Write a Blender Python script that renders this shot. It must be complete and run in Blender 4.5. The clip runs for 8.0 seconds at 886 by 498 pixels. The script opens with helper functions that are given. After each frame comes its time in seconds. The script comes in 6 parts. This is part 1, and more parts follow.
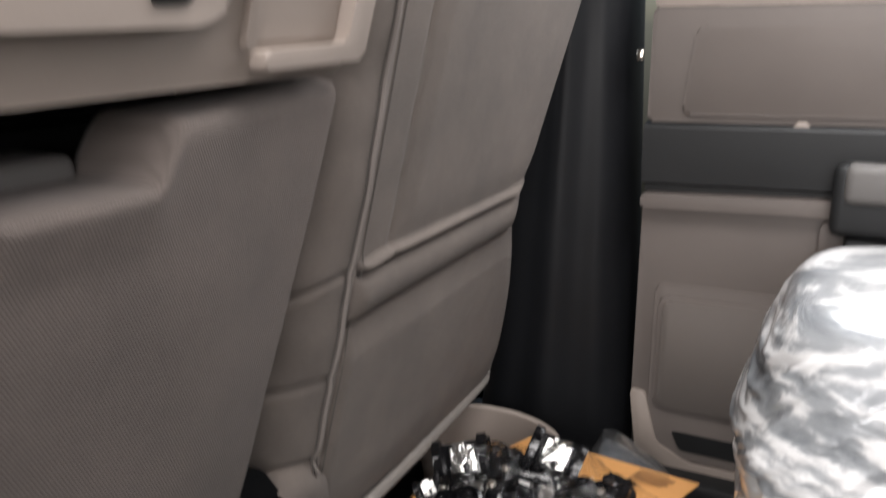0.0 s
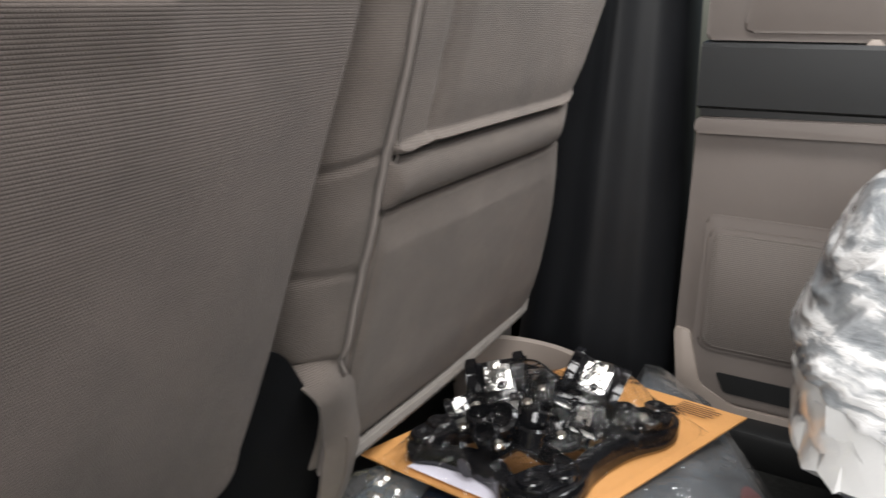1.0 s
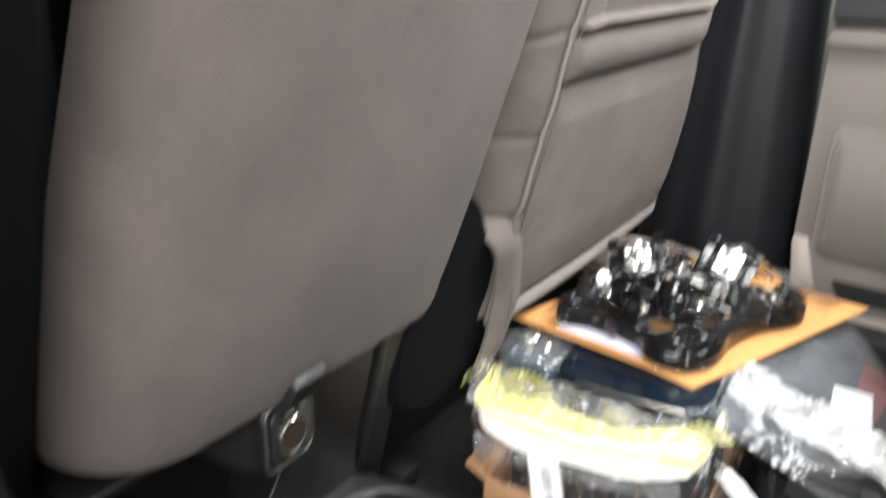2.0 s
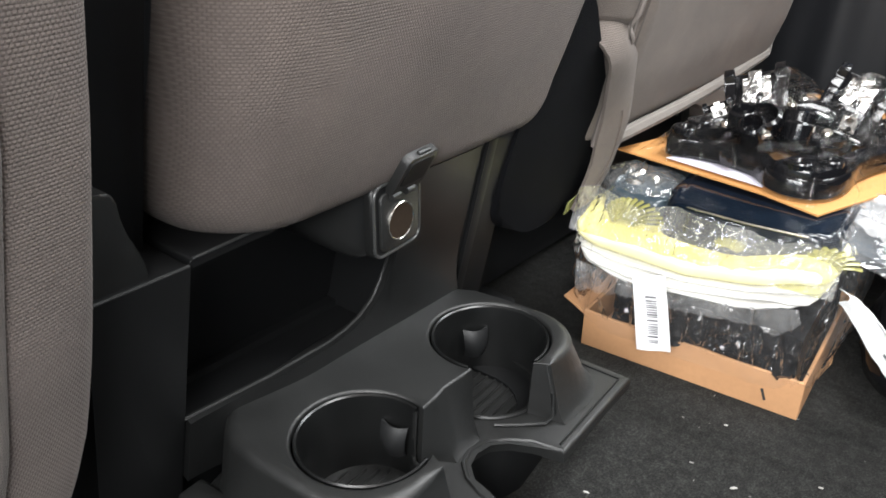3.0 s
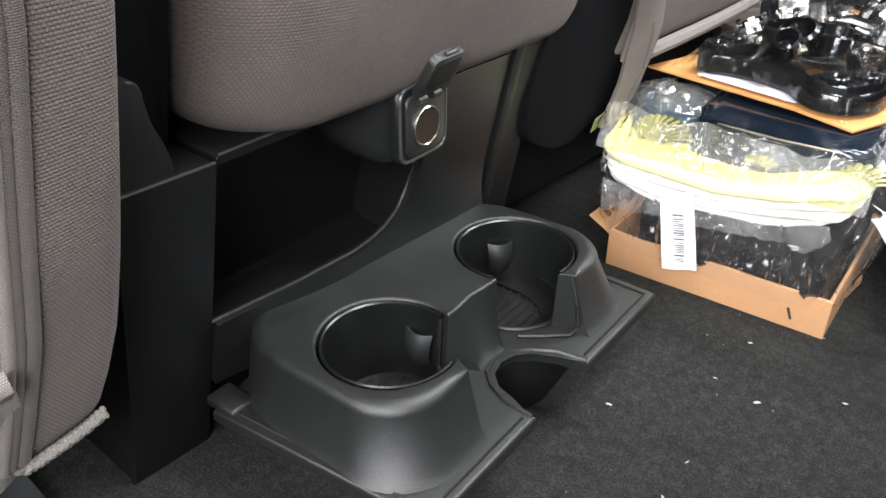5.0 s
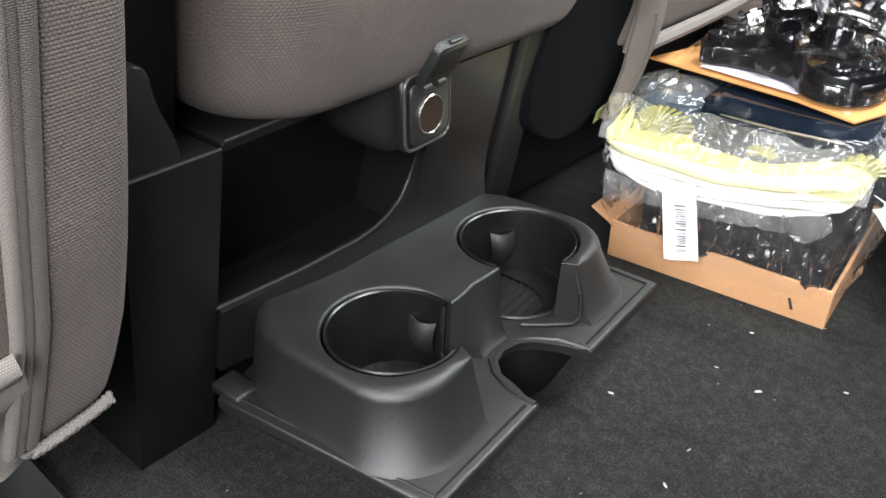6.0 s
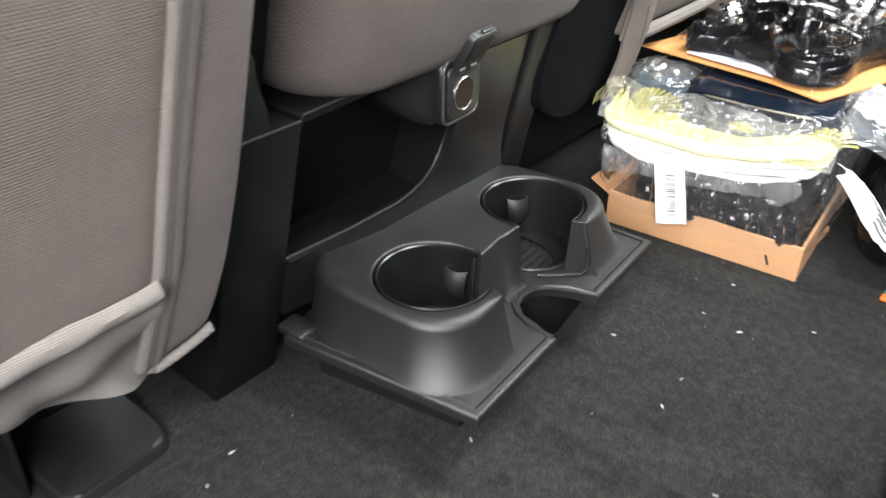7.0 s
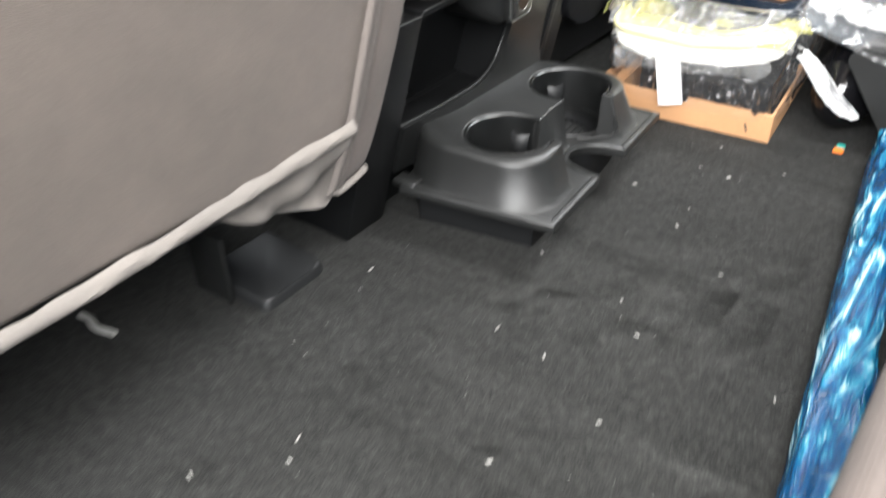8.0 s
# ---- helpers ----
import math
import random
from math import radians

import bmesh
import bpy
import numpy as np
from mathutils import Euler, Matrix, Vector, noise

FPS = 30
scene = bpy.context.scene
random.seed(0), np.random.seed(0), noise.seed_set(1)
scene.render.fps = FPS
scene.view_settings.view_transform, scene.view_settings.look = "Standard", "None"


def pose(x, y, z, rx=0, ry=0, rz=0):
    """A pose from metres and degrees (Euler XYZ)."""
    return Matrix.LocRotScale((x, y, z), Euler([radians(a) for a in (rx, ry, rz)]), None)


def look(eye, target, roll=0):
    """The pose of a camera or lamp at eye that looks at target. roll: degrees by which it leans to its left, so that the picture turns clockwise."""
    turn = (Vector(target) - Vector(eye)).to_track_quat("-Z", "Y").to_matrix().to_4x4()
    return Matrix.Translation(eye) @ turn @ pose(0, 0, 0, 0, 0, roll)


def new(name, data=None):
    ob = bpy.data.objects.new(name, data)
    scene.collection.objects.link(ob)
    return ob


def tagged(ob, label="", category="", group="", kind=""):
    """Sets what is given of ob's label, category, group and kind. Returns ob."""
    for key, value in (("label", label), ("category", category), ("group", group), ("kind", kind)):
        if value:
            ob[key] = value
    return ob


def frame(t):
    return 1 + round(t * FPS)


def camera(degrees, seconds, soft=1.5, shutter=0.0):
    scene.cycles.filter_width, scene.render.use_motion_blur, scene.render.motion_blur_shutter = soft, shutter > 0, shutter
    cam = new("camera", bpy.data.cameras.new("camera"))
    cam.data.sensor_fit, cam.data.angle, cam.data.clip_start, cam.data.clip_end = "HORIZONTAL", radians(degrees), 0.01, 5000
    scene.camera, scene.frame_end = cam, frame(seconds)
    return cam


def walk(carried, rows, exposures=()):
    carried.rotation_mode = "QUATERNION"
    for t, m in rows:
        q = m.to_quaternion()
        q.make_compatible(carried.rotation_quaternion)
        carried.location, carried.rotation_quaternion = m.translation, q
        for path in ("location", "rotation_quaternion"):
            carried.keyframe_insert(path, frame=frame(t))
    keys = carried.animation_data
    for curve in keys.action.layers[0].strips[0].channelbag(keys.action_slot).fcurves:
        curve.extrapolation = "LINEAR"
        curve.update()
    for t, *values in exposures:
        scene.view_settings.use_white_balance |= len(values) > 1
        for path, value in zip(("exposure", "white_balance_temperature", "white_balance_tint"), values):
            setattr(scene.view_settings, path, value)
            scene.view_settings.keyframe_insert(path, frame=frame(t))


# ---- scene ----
cam = camera(56.7, 8.0, 1.5, 0.6)
PATH = [
    (0, (0.002, 0.001, 0.587), (-0.849, 1.733, 0.062), -0.2),
    (0.5, (-0.004, 0.033, 0.529), (-0.878, 1.723, -0.086), 0.4),
    (1, (-0.009, 0.02, 0.522), (-0.931, 1.693, -0.071), 1.0),
    (1.5, (-0.024, -0.048, 0.527), (-1.042, 1.571, -0.059), 1.3),
    (2, (-0.025, -0.101, 0.484), (-1.069, 1.449, -0.229), 1.8),
    (2.2, (-0.029, -0.108, 0.466), (-1.107, 1.35, -0.378), 0.8),
    (2.6, (-0.037, -0.114, 0.422), (-1.156, 1.278, -0.480), 0.7),
    (3.3, (-0.042, -0.118, 0.399), (-1.181, 1.235, -0.534), 0.6),
    (3.5, (-0.042, -0.119, 0.399), (-1.186, 1.204, -0.571), 0.2),
    (4, (-0.043, -0.122, 0.395), (-1.176, 1.175, -0.621), 0.2),
    (4.5, (-0.04, -0.123, 0.387), (-1.165, 1.171, -0.642), 0.4),
    (6, (-0.038, -0.128, 0.379), (-1.155, 1.162, -0.664), 0.7),
    (6.5, (-0.027, -0.153, 0.383), (-1.133, 1.14, -0.668), 0.2),
    (7, (-0.009, -0.215, 0.405), (-1.082, 1.097, -0.657), 1.0),
    (7.5, (0.01, -0.318, 0.439), (-0.975, 1.025, -0.667), 1.3),
    (7.8, (0.025, -0.393, 0.444), (-0.93, 0.956, -0.683), 0.7),
    (8, (0.049, -0.443, 0.441), (-0.928, 0.874, -0.705), -0.7),
]
EXPOSURES = [(0.0, -1.15, 6550, 13), (0.4, -0.92, 6500, 11), (1.2, -0.82, 6500, 10), (1.5, -0.12, 6450, 10), (2.0, 0.05, 6350, 9), (3.5, 0.0, 6350, 9), (4.0, 0.0, 6350, 9), (4.5, 0.15, 6300, 9),
             (6.5, 0.27, 6250, 9), (7.5, 0.5, 6350, 9), (8.0, 0.62, 6400, 9)]
walk(cam, [(t, look(eye, target, roll)) for t, eye, target, roll in PATH], EXPOSURES)

# ---- world and large lights ----
world = bpy.data.worlds.new("world")
scene.world = world
world.use_nodes = True
wn = world.node_tree.nodes
sky = wn.new("ShaderNodeTexSky")
sky.sky_type, sky.sun_disc, sky.sun_elevation, sky.sun_rotation = "NISHITA", False, radians(50), radians(200)
world.node_tree.links.new(sky.outputs[0], wn["Background"].inputs[0])
wn["Background"].inputs[1].default_value = 0.10
sun_data = bpy.data.lights.new("sun", "SUN")
sun_data.energy, sun_data.angle, sun_data.color = 1.0, radians(12), (1.0, 0.96, 0.9)
sun_lamp = new("sun", sun_data)
sun_lamp.matrix_world = look((0.4, -2.0, 3.0), (0, 0, 0))


def area(name, eye, target, width, height, watts, tint=(1, 1, 1)):
    """Daylight lamp set at an opening of the cabin; the roof one is added fill."""
    data = bpy.data.lights.new(name, "AREA")
    data.shape, data.size, data.size_y, data.energy, data.color = "RECTANGLE", width, height, watts, tint
    ob = new(name, data)
    ob.matrix_world = look(eye, target)
    return ob


area("driver_doorway_daylight", (0.17, -0.86, 0.83), (-0.15, 0.40, 0.20), 1.0, 0.50, 41.0, (1.0, 0.98, 0.96))
area("rear_window_daylight", (0.88, 0.10, 0.86), (-0.2, 0.25, 0.15), 1.1, 0.32, 1.5, (1.0, 0.99, 0.97))
# Added overhead fill; no roof window is known here.
area("overhead_fill_light", (0.10, 0.42, 1.105), (0.04, 0.50, 0.0), 0.40, 0.44, 15.0, (1.0, 0.99, 0.97))
area("far_window_daylight", (0.06, 1.03, 0.84), (-0.1, 0.5, 0.1), 0.36, 0.34, 9.5, (0.97, 0.99, 1.0))
area("windscreen_daylight", (-1.45, 0.10, 0.90), (-0.3, 0.2, 0.6), 1.2, 0.4, 6.0, (0.97, 0.99, 1.0))


# ---- materials ----
def material(name, rough=0.5, metal=0.0):
    m = bpy.data.materials.new(name)
    m.use_nodes = True
    p = m.node_tree.nodes["Principled BSDF"]
    p.inputs["Roughness"].default_value, p.inputs["Metallic"].default_value = rough, metal
    return m, m.node_tree, p


def node(tree, kind, **inputs):
    n = tree.nodes.new(kind)
    for key, value in inputs.items():
        n.inputs[key].default_value = value
    return n


def ramp(tree, source, stops):
    r = tree.nodes.new("ShaderNodeValToRGB")
    while len(r.color_ramp.elements) < len(stops):
        r.color_ramp.elements.new(0.5)
    for e, (at, c) in zip(r.color_ramp.elements, stops):
        e.position, e.color = at, (*c, 1)
    tree.links.new(source, r.inputs[0])
    return r.outputs[0]


def bump(tree, p, height, strength, distance, chain=None):
    b = node(tree, "ShaderNodeBump", Strength=strength, Distance=distance)
    tree.links.new(height, b.inputs["Height"])
    if chain:
        tree.links.new(chain.outputs[0], b.inputs["Normal"])
    tree.links.new(b.outputs[0], p.inputs["Normal"])
    return b


def shade(c, k):
    return tuple(min(1, v * k) for v in c)


def plain(name, colour, rough=0.5, grain=400.0, depth=0.0003, vary=0.15, metal=0.0, stain=9.0, strength=0.4):
    """A painted, moulded or printed surface: colour that varies at two scales, fine relief."""
    m, t, p = material(name, rough, metal)
    co = t.nodes.new("ShaderNodeTexCoord")
    big = node(t, "ShaderNodeTexNoise", Scale=stain, Detail=5.0, Roughness=0.6)
    fine = node(t, "ShaderNodeTexNoise", Scale=grain, Detail=3.0, Roughness=0.6)
    for n in (big, fine):
        t.links.new(co.outputs["Object"], n.inputs["Vector"])
    mix = node(t, "ShaderNodeMath")
    mix.operation = "MULTIPLY_ADD"
    mix.inputs[1].default_value = 0.35
    t.links.new(fine.outputs[0], mix.inputs[0])
    t.links.new(big.outputs[0], mix.inputs[2])
    t.links.new(ramp(t, mix.outputs[0], [(0.45, shade(colour, 1 - vary)), (0.9, shade(colour, 1 + vary))]), p.inputs["Base Color"])
    rr = node(t, "ShaderNodeMapRange", **{"To Min": max(0.03, rough - 0.08), "To Max": min(1, rough + 0.08)})
    t.links.new(big.outputs[0], rr.inputs[0])
    t.links.new(rr.outputs[0], p.inputs["Roughness"])
    if depth:
        bump(t, p, fine.outputs[0], strength, depth)
    return m


def woven(name, colour, pitch=0.0016, depth=0.00045, vary=0.18, sheen=0.06, gloss=0.3, aspect=1.15, joint=0.55):
    """Woven seat cloth: offset little threads across the surface, soft blotches over it."""
    m, t, p = material(name, 0.88)
    co = t.nodes.new("ShaderNodeTexCoord")
    turn = t.nodes.new("ShaderNodeMapping")
    turn.inputs["Rotation"].default_value = (radians(90), 0, radians(90))
    t.links.new(co.outputs["Object"], turn.inputs["Vector"])
    sep = t.nodes.new("ShaderNodeSeparateXYZ")
    t.links.new(co.outputs["Object"], sep.inputs[0])
    comb = t.nodes.new("ShaderNodeCombineXYZ")
    t.links.new(sep.outputs[1], comb.inputs[0])
    t.links.new(sep.outputs[2], comb.inputs[1])
    b = node(t, "ShaderNodeTexBrick", Scale=1.0, **{"Mortar Size": pitch * 0.34, "Mortar Smooth": 1.0, "Brick Width": pitch * aspect, "Row Height": pitch})
    b.inputs["Color1"].default_value = (*shade(colour, 1 + vary * 0.5), 1)
    b.inputs["Color2"].default_value = (*shade(colour, 1 - vary * 0.4), 1)
    b.inputs["Mortar"].default_value = (*shade(colour, joint), 1)
    t.links.new(comb.outputs[0], b.inputs["Vector"])
    big = node(t, "ShaderNodeTexNoise", Scale=14.0, Detail=6.0, Roughness=0.65)
    t.links.new(co.outputs["Object"], big.inputs["Vector"])
    blot = ramp(t, big.outputs[0], [(0.3, (0.82, 0.82, 0.82)), (0.7, (1.12, 1.10, 1.08))])
    mul = t.nodes.new("ShaderNodeMix")
    mul.data_type, mul.blend_type = "RGBA", "MULTIPLY"
    mul.inputs[0].default_value = 1.0
    t.links.new(b.outputs[0], mul.inputs[6])
    t.links.new(blot, mul.inputs[7])
    t.links.new(mul.outputs[2], p.inputs["Base Color"])
    p.inputs["Sheen Weight"].default_value = sheen
    p.inputs["Specular IOR Level"].default_value = gloss
    p.inputs["Sheen Roughness"].default_value = 0.5
    soft = bump(t, p, big.outputs[0], 0.25, 0.004)
    inv = node(t, "ShaderNodeMath")
    inv.operation = "SUBTRACT"
    inv.inputs[0].default_value = 1.0
    t.links.new(b.outputs["Fac"], inv.inputs[1])
    bump(t, p, inv.outputs[0], 0.8, depth, soft)
    return m


def carpet_material():
    m, t, p = material("carpet_pile", 0.95)
    co = t.nodes.new("ShaderNodeTexCoord")
    fine = node(t, "ShaderNodeTexNoise", Scale=650.0, Detail=3.0, Roughness=0.7)
    mid = node(t, "ShaderNodeTexNoise", Scale=120.0, Detail=4.0, Roughness=0.7)
    big = node(t, "ShaderNodeTexNoise", Scale=5.0, Detail=2.0, Roughness=0.5)
    for n in (fine, mid, big):
        t.links.new(co.outputs["Object"], n.inputs["Vector"])
    s = node(t, "ShaderNodeMath")
    s.operation = "MULTIPLY_ADD"
    s.inputs[1].default_value = 0.55
    t.links.new(mid.outputs[0], s.inputs[0])
    t.links.new(fine.outputs[0], s.inputs[2])
    base = ramp(t, s.outputs[0], [(0.55, (0.009, 0.0095, 0.0088)), (0.75, (0.023, 0.0235, 0.022)), (0.98, (0.075, 0.076, 0.071))])
    blot = ramp(t, big.outputs[0], [(0.3, (0.93, 0.93, 0.93)), (0.7, (1.06, 1.06, 1.05))])
    mul = t.nodes.new("ShaderNodeMix")
    mul.data_type, mul.blend_type = "RGBA", "MULTIPLY"
    mul.inputs[0].default_value = 1.0
    t.links.new(base, mul.inputs[6])
    t.links.new(blot, mul.inputs[7])
    t.links.new(mul.outputs[2], p.inputs["Base Color"])
    bump(t, p, s.outputs[0], 0.8, 0.002)
    p.inputs["Sheen Weight"].default_value = 0.05
    return m


def film_material(name, tint=(1, 1, 1), cover=0.25, scale=25.0, depth=0.01, rough=0.06, haze=0.0, ior=1.28, stretch=1.0, milky=0.0):
    """Thin clear plastic film: lets most light pass, and glints on its creases."""
    m, t, p = material(name, rough)
    out = t.nodes["Material Output"]
    co = t.nodes.new("ShaderNodeTexCoord")
    vor = node(t, "ShaderNodeTexVoronoi", Scale=scale)
    vor.feature = "DISTANCE_TO_EDGE"
    noi = node(t, "ShaderNodeTexNoise", Scale=scale * 1.3, Detail=4.0, Roughness=0.55, Distortion=1.2)
    mp = t.nodes.new("ShaderNodeMapping")
    mp.inputs["Scale"].default_value = (1, 1, stretch)
    t.links.new(co.outputs["Object"], mp.inputs["Vector"])
    for n in (vor, noi):
        t.links.new(mp.outputs[0], n.inputs["Vector"])
    b1 = node(t, "ShaderNodeBump", Strength=0.7, Distance=depth)
    t.links.new(noi.outputs[0], b1.inputs["Height"])
    b2 = node(t, "ShaderNodeBump", Strength=0.5, Distance=depth * 0.5)
    t.links.new(vor.outputs[0], b2.inputs["Height"])
    t.links.new(b1.outputs[0], b2.inputs["Normal"])
    gl = node(t, "ShaderNodeBsdfGlossy", Roughness=rough)
    gl.inputs[0].default_value = (0.95, 0.95, 0.95, 1)
    t.links.new(b2.outputs[0], gl.inputs["Normal"])
    tr = t.nodes.new("ShaderNodeBsdfTransparent")
    tr.inputs[0].default_value = (*tint, 1)
    fr = node(t, "ShaderNodeFresnel", IOR=ior)
    t.links.new(b2.outputs[0], fr.inputs["Normal"])
    add = node(t, "ShaderNodeMath")
    add.operation, add.use_clamp = "ADD", True
    add.inputs[1].default_value = cover
    t.links.new(fr.outputs[0], add.inputs[0])
    base = tr.outputs[0]
    if haze:
        df = node(t, "ShaderNodeBsdfDiffuse")
        df.inputs[0].default_value = (0.8, 0.8, 0.8, 1)
        hz = t.nodes.new("ShaderNodeMixShader")
        if milky:
            folds = node(t, "ShaderNodeTexNoise", Scale=milky, Detail=4.0, Roughness=0.6, Distortion=0.8)
            t.links.new(mp.outputs[0], folds.inputs["Vector"])
            t.links.new(ramp(t, folds.outputs[0], [(0.38, (haze * 0.4,) * 3), (0.64, (haze,) * 3)]), hz.inputs[0])
        else:
            hz.inputs[0].default_value = haze
        t.links.new(tr.outputs[0], hz.inputs[1])
        t.links.new(df.outputs[0], hz.inputs[2])
        base = hz.outputs[0]
    mx = t.nodes.new("ShaderNodeMixShader")
    t.links.new(add.outputs[0], mx.inputs[0])
    t.links.new(base, mx.inputs[1])
    t.links.new(gl.outputs[0], mx.inputs[2])
    t.links.new(mx.outputs[0], out.inputs[0])
    return m


def blue_glint_film():
    """Deep blue film, creased and shiny; its paler folds carry painted cyan-white glints."""
    m, t, p = material("blue_plastic_film", 0.12)
    co = t.nodes.new("ShaderNodeTexCoord")
    mp = t.nodes.new("ShaderNodeMapping")
    mp.inputs["Scale"].default_value = (3.0, 0.30, 3.0)
    t.links.new(co.outputs["Object"], mp.inputs["Vector"])
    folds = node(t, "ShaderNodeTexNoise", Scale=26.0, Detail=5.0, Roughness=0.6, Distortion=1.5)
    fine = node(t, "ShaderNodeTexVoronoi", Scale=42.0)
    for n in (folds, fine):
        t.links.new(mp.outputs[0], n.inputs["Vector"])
    # Cyan and white ramp stops put the glints into the base colour.
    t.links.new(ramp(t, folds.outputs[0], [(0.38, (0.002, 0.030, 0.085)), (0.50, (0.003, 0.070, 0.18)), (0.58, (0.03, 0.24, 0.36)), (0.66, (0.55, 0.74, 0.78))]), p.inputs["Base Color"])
    b = bump(t, p, folds.outputs[0], 0.8, 0.012)
    bump(t, p, fine.outputs[0], 0.15, 0.003, b)
    return m


def wrap_material():
    """Grey-blue goods behind tight shiny film, with white glare streaks painted in."""
    m, t, p = material("stretched_wrap", 0.30)
    co = t.nodes.new("ShaderNodeTexCoord")
    mp = t.nodes.new("ShaderNodeMapping")
    mp.inputs["Scale"].default_value = (1.0, 1.0, 3.4)
    mp.inputs["Rotation"].default_value = (radians(12), radians(-8), 0)
    t.links.new(co.outputs["Object"], mp.inputs["Vector"])
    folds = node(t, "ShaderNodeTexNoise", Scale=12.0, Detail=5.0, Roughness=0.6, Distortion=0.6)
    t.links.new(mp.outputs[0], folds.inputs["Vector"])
    # White ramp stops paint the specular streaks into the base colour.
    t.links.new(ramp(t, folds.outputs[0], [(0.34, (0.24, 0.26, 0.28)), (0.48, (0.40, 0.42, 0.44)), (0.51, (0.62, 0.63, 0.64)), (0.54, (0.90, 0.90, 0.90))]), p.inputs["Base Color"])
    bump(t, p, folds.outputs[0], 0.6, 0.010)
    p.inputs["Coat Weight"].default_value = 1.0
    p.inputs["Coat Roughness"].default_value = 0.10
    p.inputs["Specular IOR Level"].default_value = 0.7
    return m


def foam_material():
    """White foam with random grey patches under loose shiny plastic."""
    m, t, p = material("foam_in_plastic", 0.35)
    co = t.nodes.new("ShaderNodeTexCoord")
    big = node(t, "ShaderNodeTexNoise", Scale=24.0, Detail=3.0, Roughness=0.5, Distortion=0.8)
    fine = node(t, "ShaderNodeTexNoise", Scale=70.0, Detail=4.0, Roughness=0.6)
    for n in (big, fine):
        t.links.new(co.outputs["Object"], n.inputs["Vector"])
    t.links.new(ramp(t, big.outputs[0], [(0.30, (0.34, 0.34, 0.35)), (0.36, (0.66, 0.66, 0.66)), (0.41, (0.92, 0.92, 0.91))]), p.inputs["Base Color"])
    bump(t, p, fine.outputs[0], 0.35, 0.004)
    p.inputs["Coat Weight"].default_value = 1.0
    p.inputs["Coat Roughness"].default_value = 0.10
    return m


TAUPE = (0.132, 0.110, 0.100)
cloth = woven("taupe_woven_cloth", TAUPE, 0.0016, 0.00036, 0.18, 0.06, 0.3, 1.15, 0.76)
cloth_smooth = woven("taupe_cover_cloth", (0.140, 0.119, 0.106), 0.0015, 0.00035, 0.12, 0.06, 0.3, 2.1, 0.82)
welt_cloth = woven("grey_welt_cloth", (0.128, 0.112, 0.104), 0.0009, 0.0004, 0.15, 0.06, 0.3, 2.4, 0.5)
welt_pale = woven("pale_welt_cloth", (0.185, 0.163, 0.150), 0.0009, 0.0003, 0.15, 0.06, 0.3, 1.6, 0.7)
hem_cloth = woven("pale_hem_cloth", (0.245, 0.224, 0.206), 0.0010, 0.0002, 0.10)
piping_cloth = plain("piping_cloth", (0.175, 0.153, 0.139), 0.8, 900, 0.0003)
seam_dark = plain("dark_seam_thread", (0.085, 0.075, 0.068), 0.9, 900, 0.0002)
black_cloth = woven("black_cloth", (0.006, 0.0065, 0.008), 0.0010, 0.0002, 0.15, 0.0, 0.08)
black_plastic = plain("black_grained_plastic", (0.0105, 0.0109, 0.0107), 0.42, 1500, 0.00030, 0.12, 0.0, 22.0, 0.8)
black_plastic.node_tree.nodes["Principled BSDF"].inputs["Specular IOR Level"].default_value = 0.65
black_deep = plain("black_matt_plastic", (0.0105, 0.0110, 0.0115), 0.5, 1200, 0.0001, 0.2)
console_black = plain("dark_console_plastic", (0.0065, 0.0068, 0.0072), 0.5, 1200, 0.0001, 0.2)
console_black.node_tree.nodes["Principled BSDF"].inputs["Specular IOR Level"].default_value = 0.3
surround_plastic = plain("black_surround_plastic", (0.0080, 0.0083, 0.0083), 0.38, 1100, 0.00015, 0.12, 0.0, 22.0, 0.5)
surround_plastic.node_tree.nodes["Principled BSDF"].inputs["Specular IOR Level"].default_value = 0.35
pillar_plastic = plain("charcoal_pillar_plastic", (0.008, 0.0085, 0.010), 0.5, 1200, 0.0001, 0.15)
pillar_plastic.node_tree.nodes["Principled BSDF"].inputs["Specular IOR Level"].default_value = 0.3
# Paler than the plastic: the highlight along black edges is put in the colour.
edge_highlight = plain("highlight_black_edge", (0.030, 0.031, 0.031), 0.35, 1100, 0.0001, 0.12)
liner_plastic = plain("smooth_black_plastic", (0.0065, 0.0068, 0.0068), 0.30, 1200, 0.0001, 0.15)
strip_plastic = plain("slate_trim_plastic", (0.020, 0.021, 0.022), 0.5, 900, 0.0001, 0.12)
door_plastic = plain("taupe_door_plastic", (0.152, 0.130, 0.118), 0.55, 900, 0.00015, 0.07)
tan_plastic = plain("taupe_moulded_plastic", (0.25, 0.208, 0.180), 0.55, 900, 0.00015, 0.07)
pale_plastic = plain("pale_taupe_plastic", (0.36, 0.305, 0.268), 0.5, 900, 0.0001, 0.07)
chrome = plain("bright_metal", (0.85, 0.82, 0.75), 0.22, 300, 0.0003, 0.05, 1.0)
creased_metal = plain("creased_bright_metal", (0.52, 0.51, 0.49), 0.20, 36, 0.004, 0.1, 1.0, 9.0, 1.0)
satin_metal = plain("satin_bright_metal", (0.72, 0.71, 0.68), 0.38, 60, 0.001, 0.1, 1.0)
grip_plastic = plain("grey_grip_plastic", (0.15, 0.143, 0.138), 0.5, 900, 0.0001, 0.07)
# Brass darkened to paint the shade inside the socket.
brass_in_shade = plain("shaded_brass", (0.022, 0.015, 0.010), 0.95, 300, 0.0002, 0.3, 0.0)
brass_in_shade.node_tree.nodes["Principled BSDF"].inputs["Specular IOR Level"].default_value = 0.1
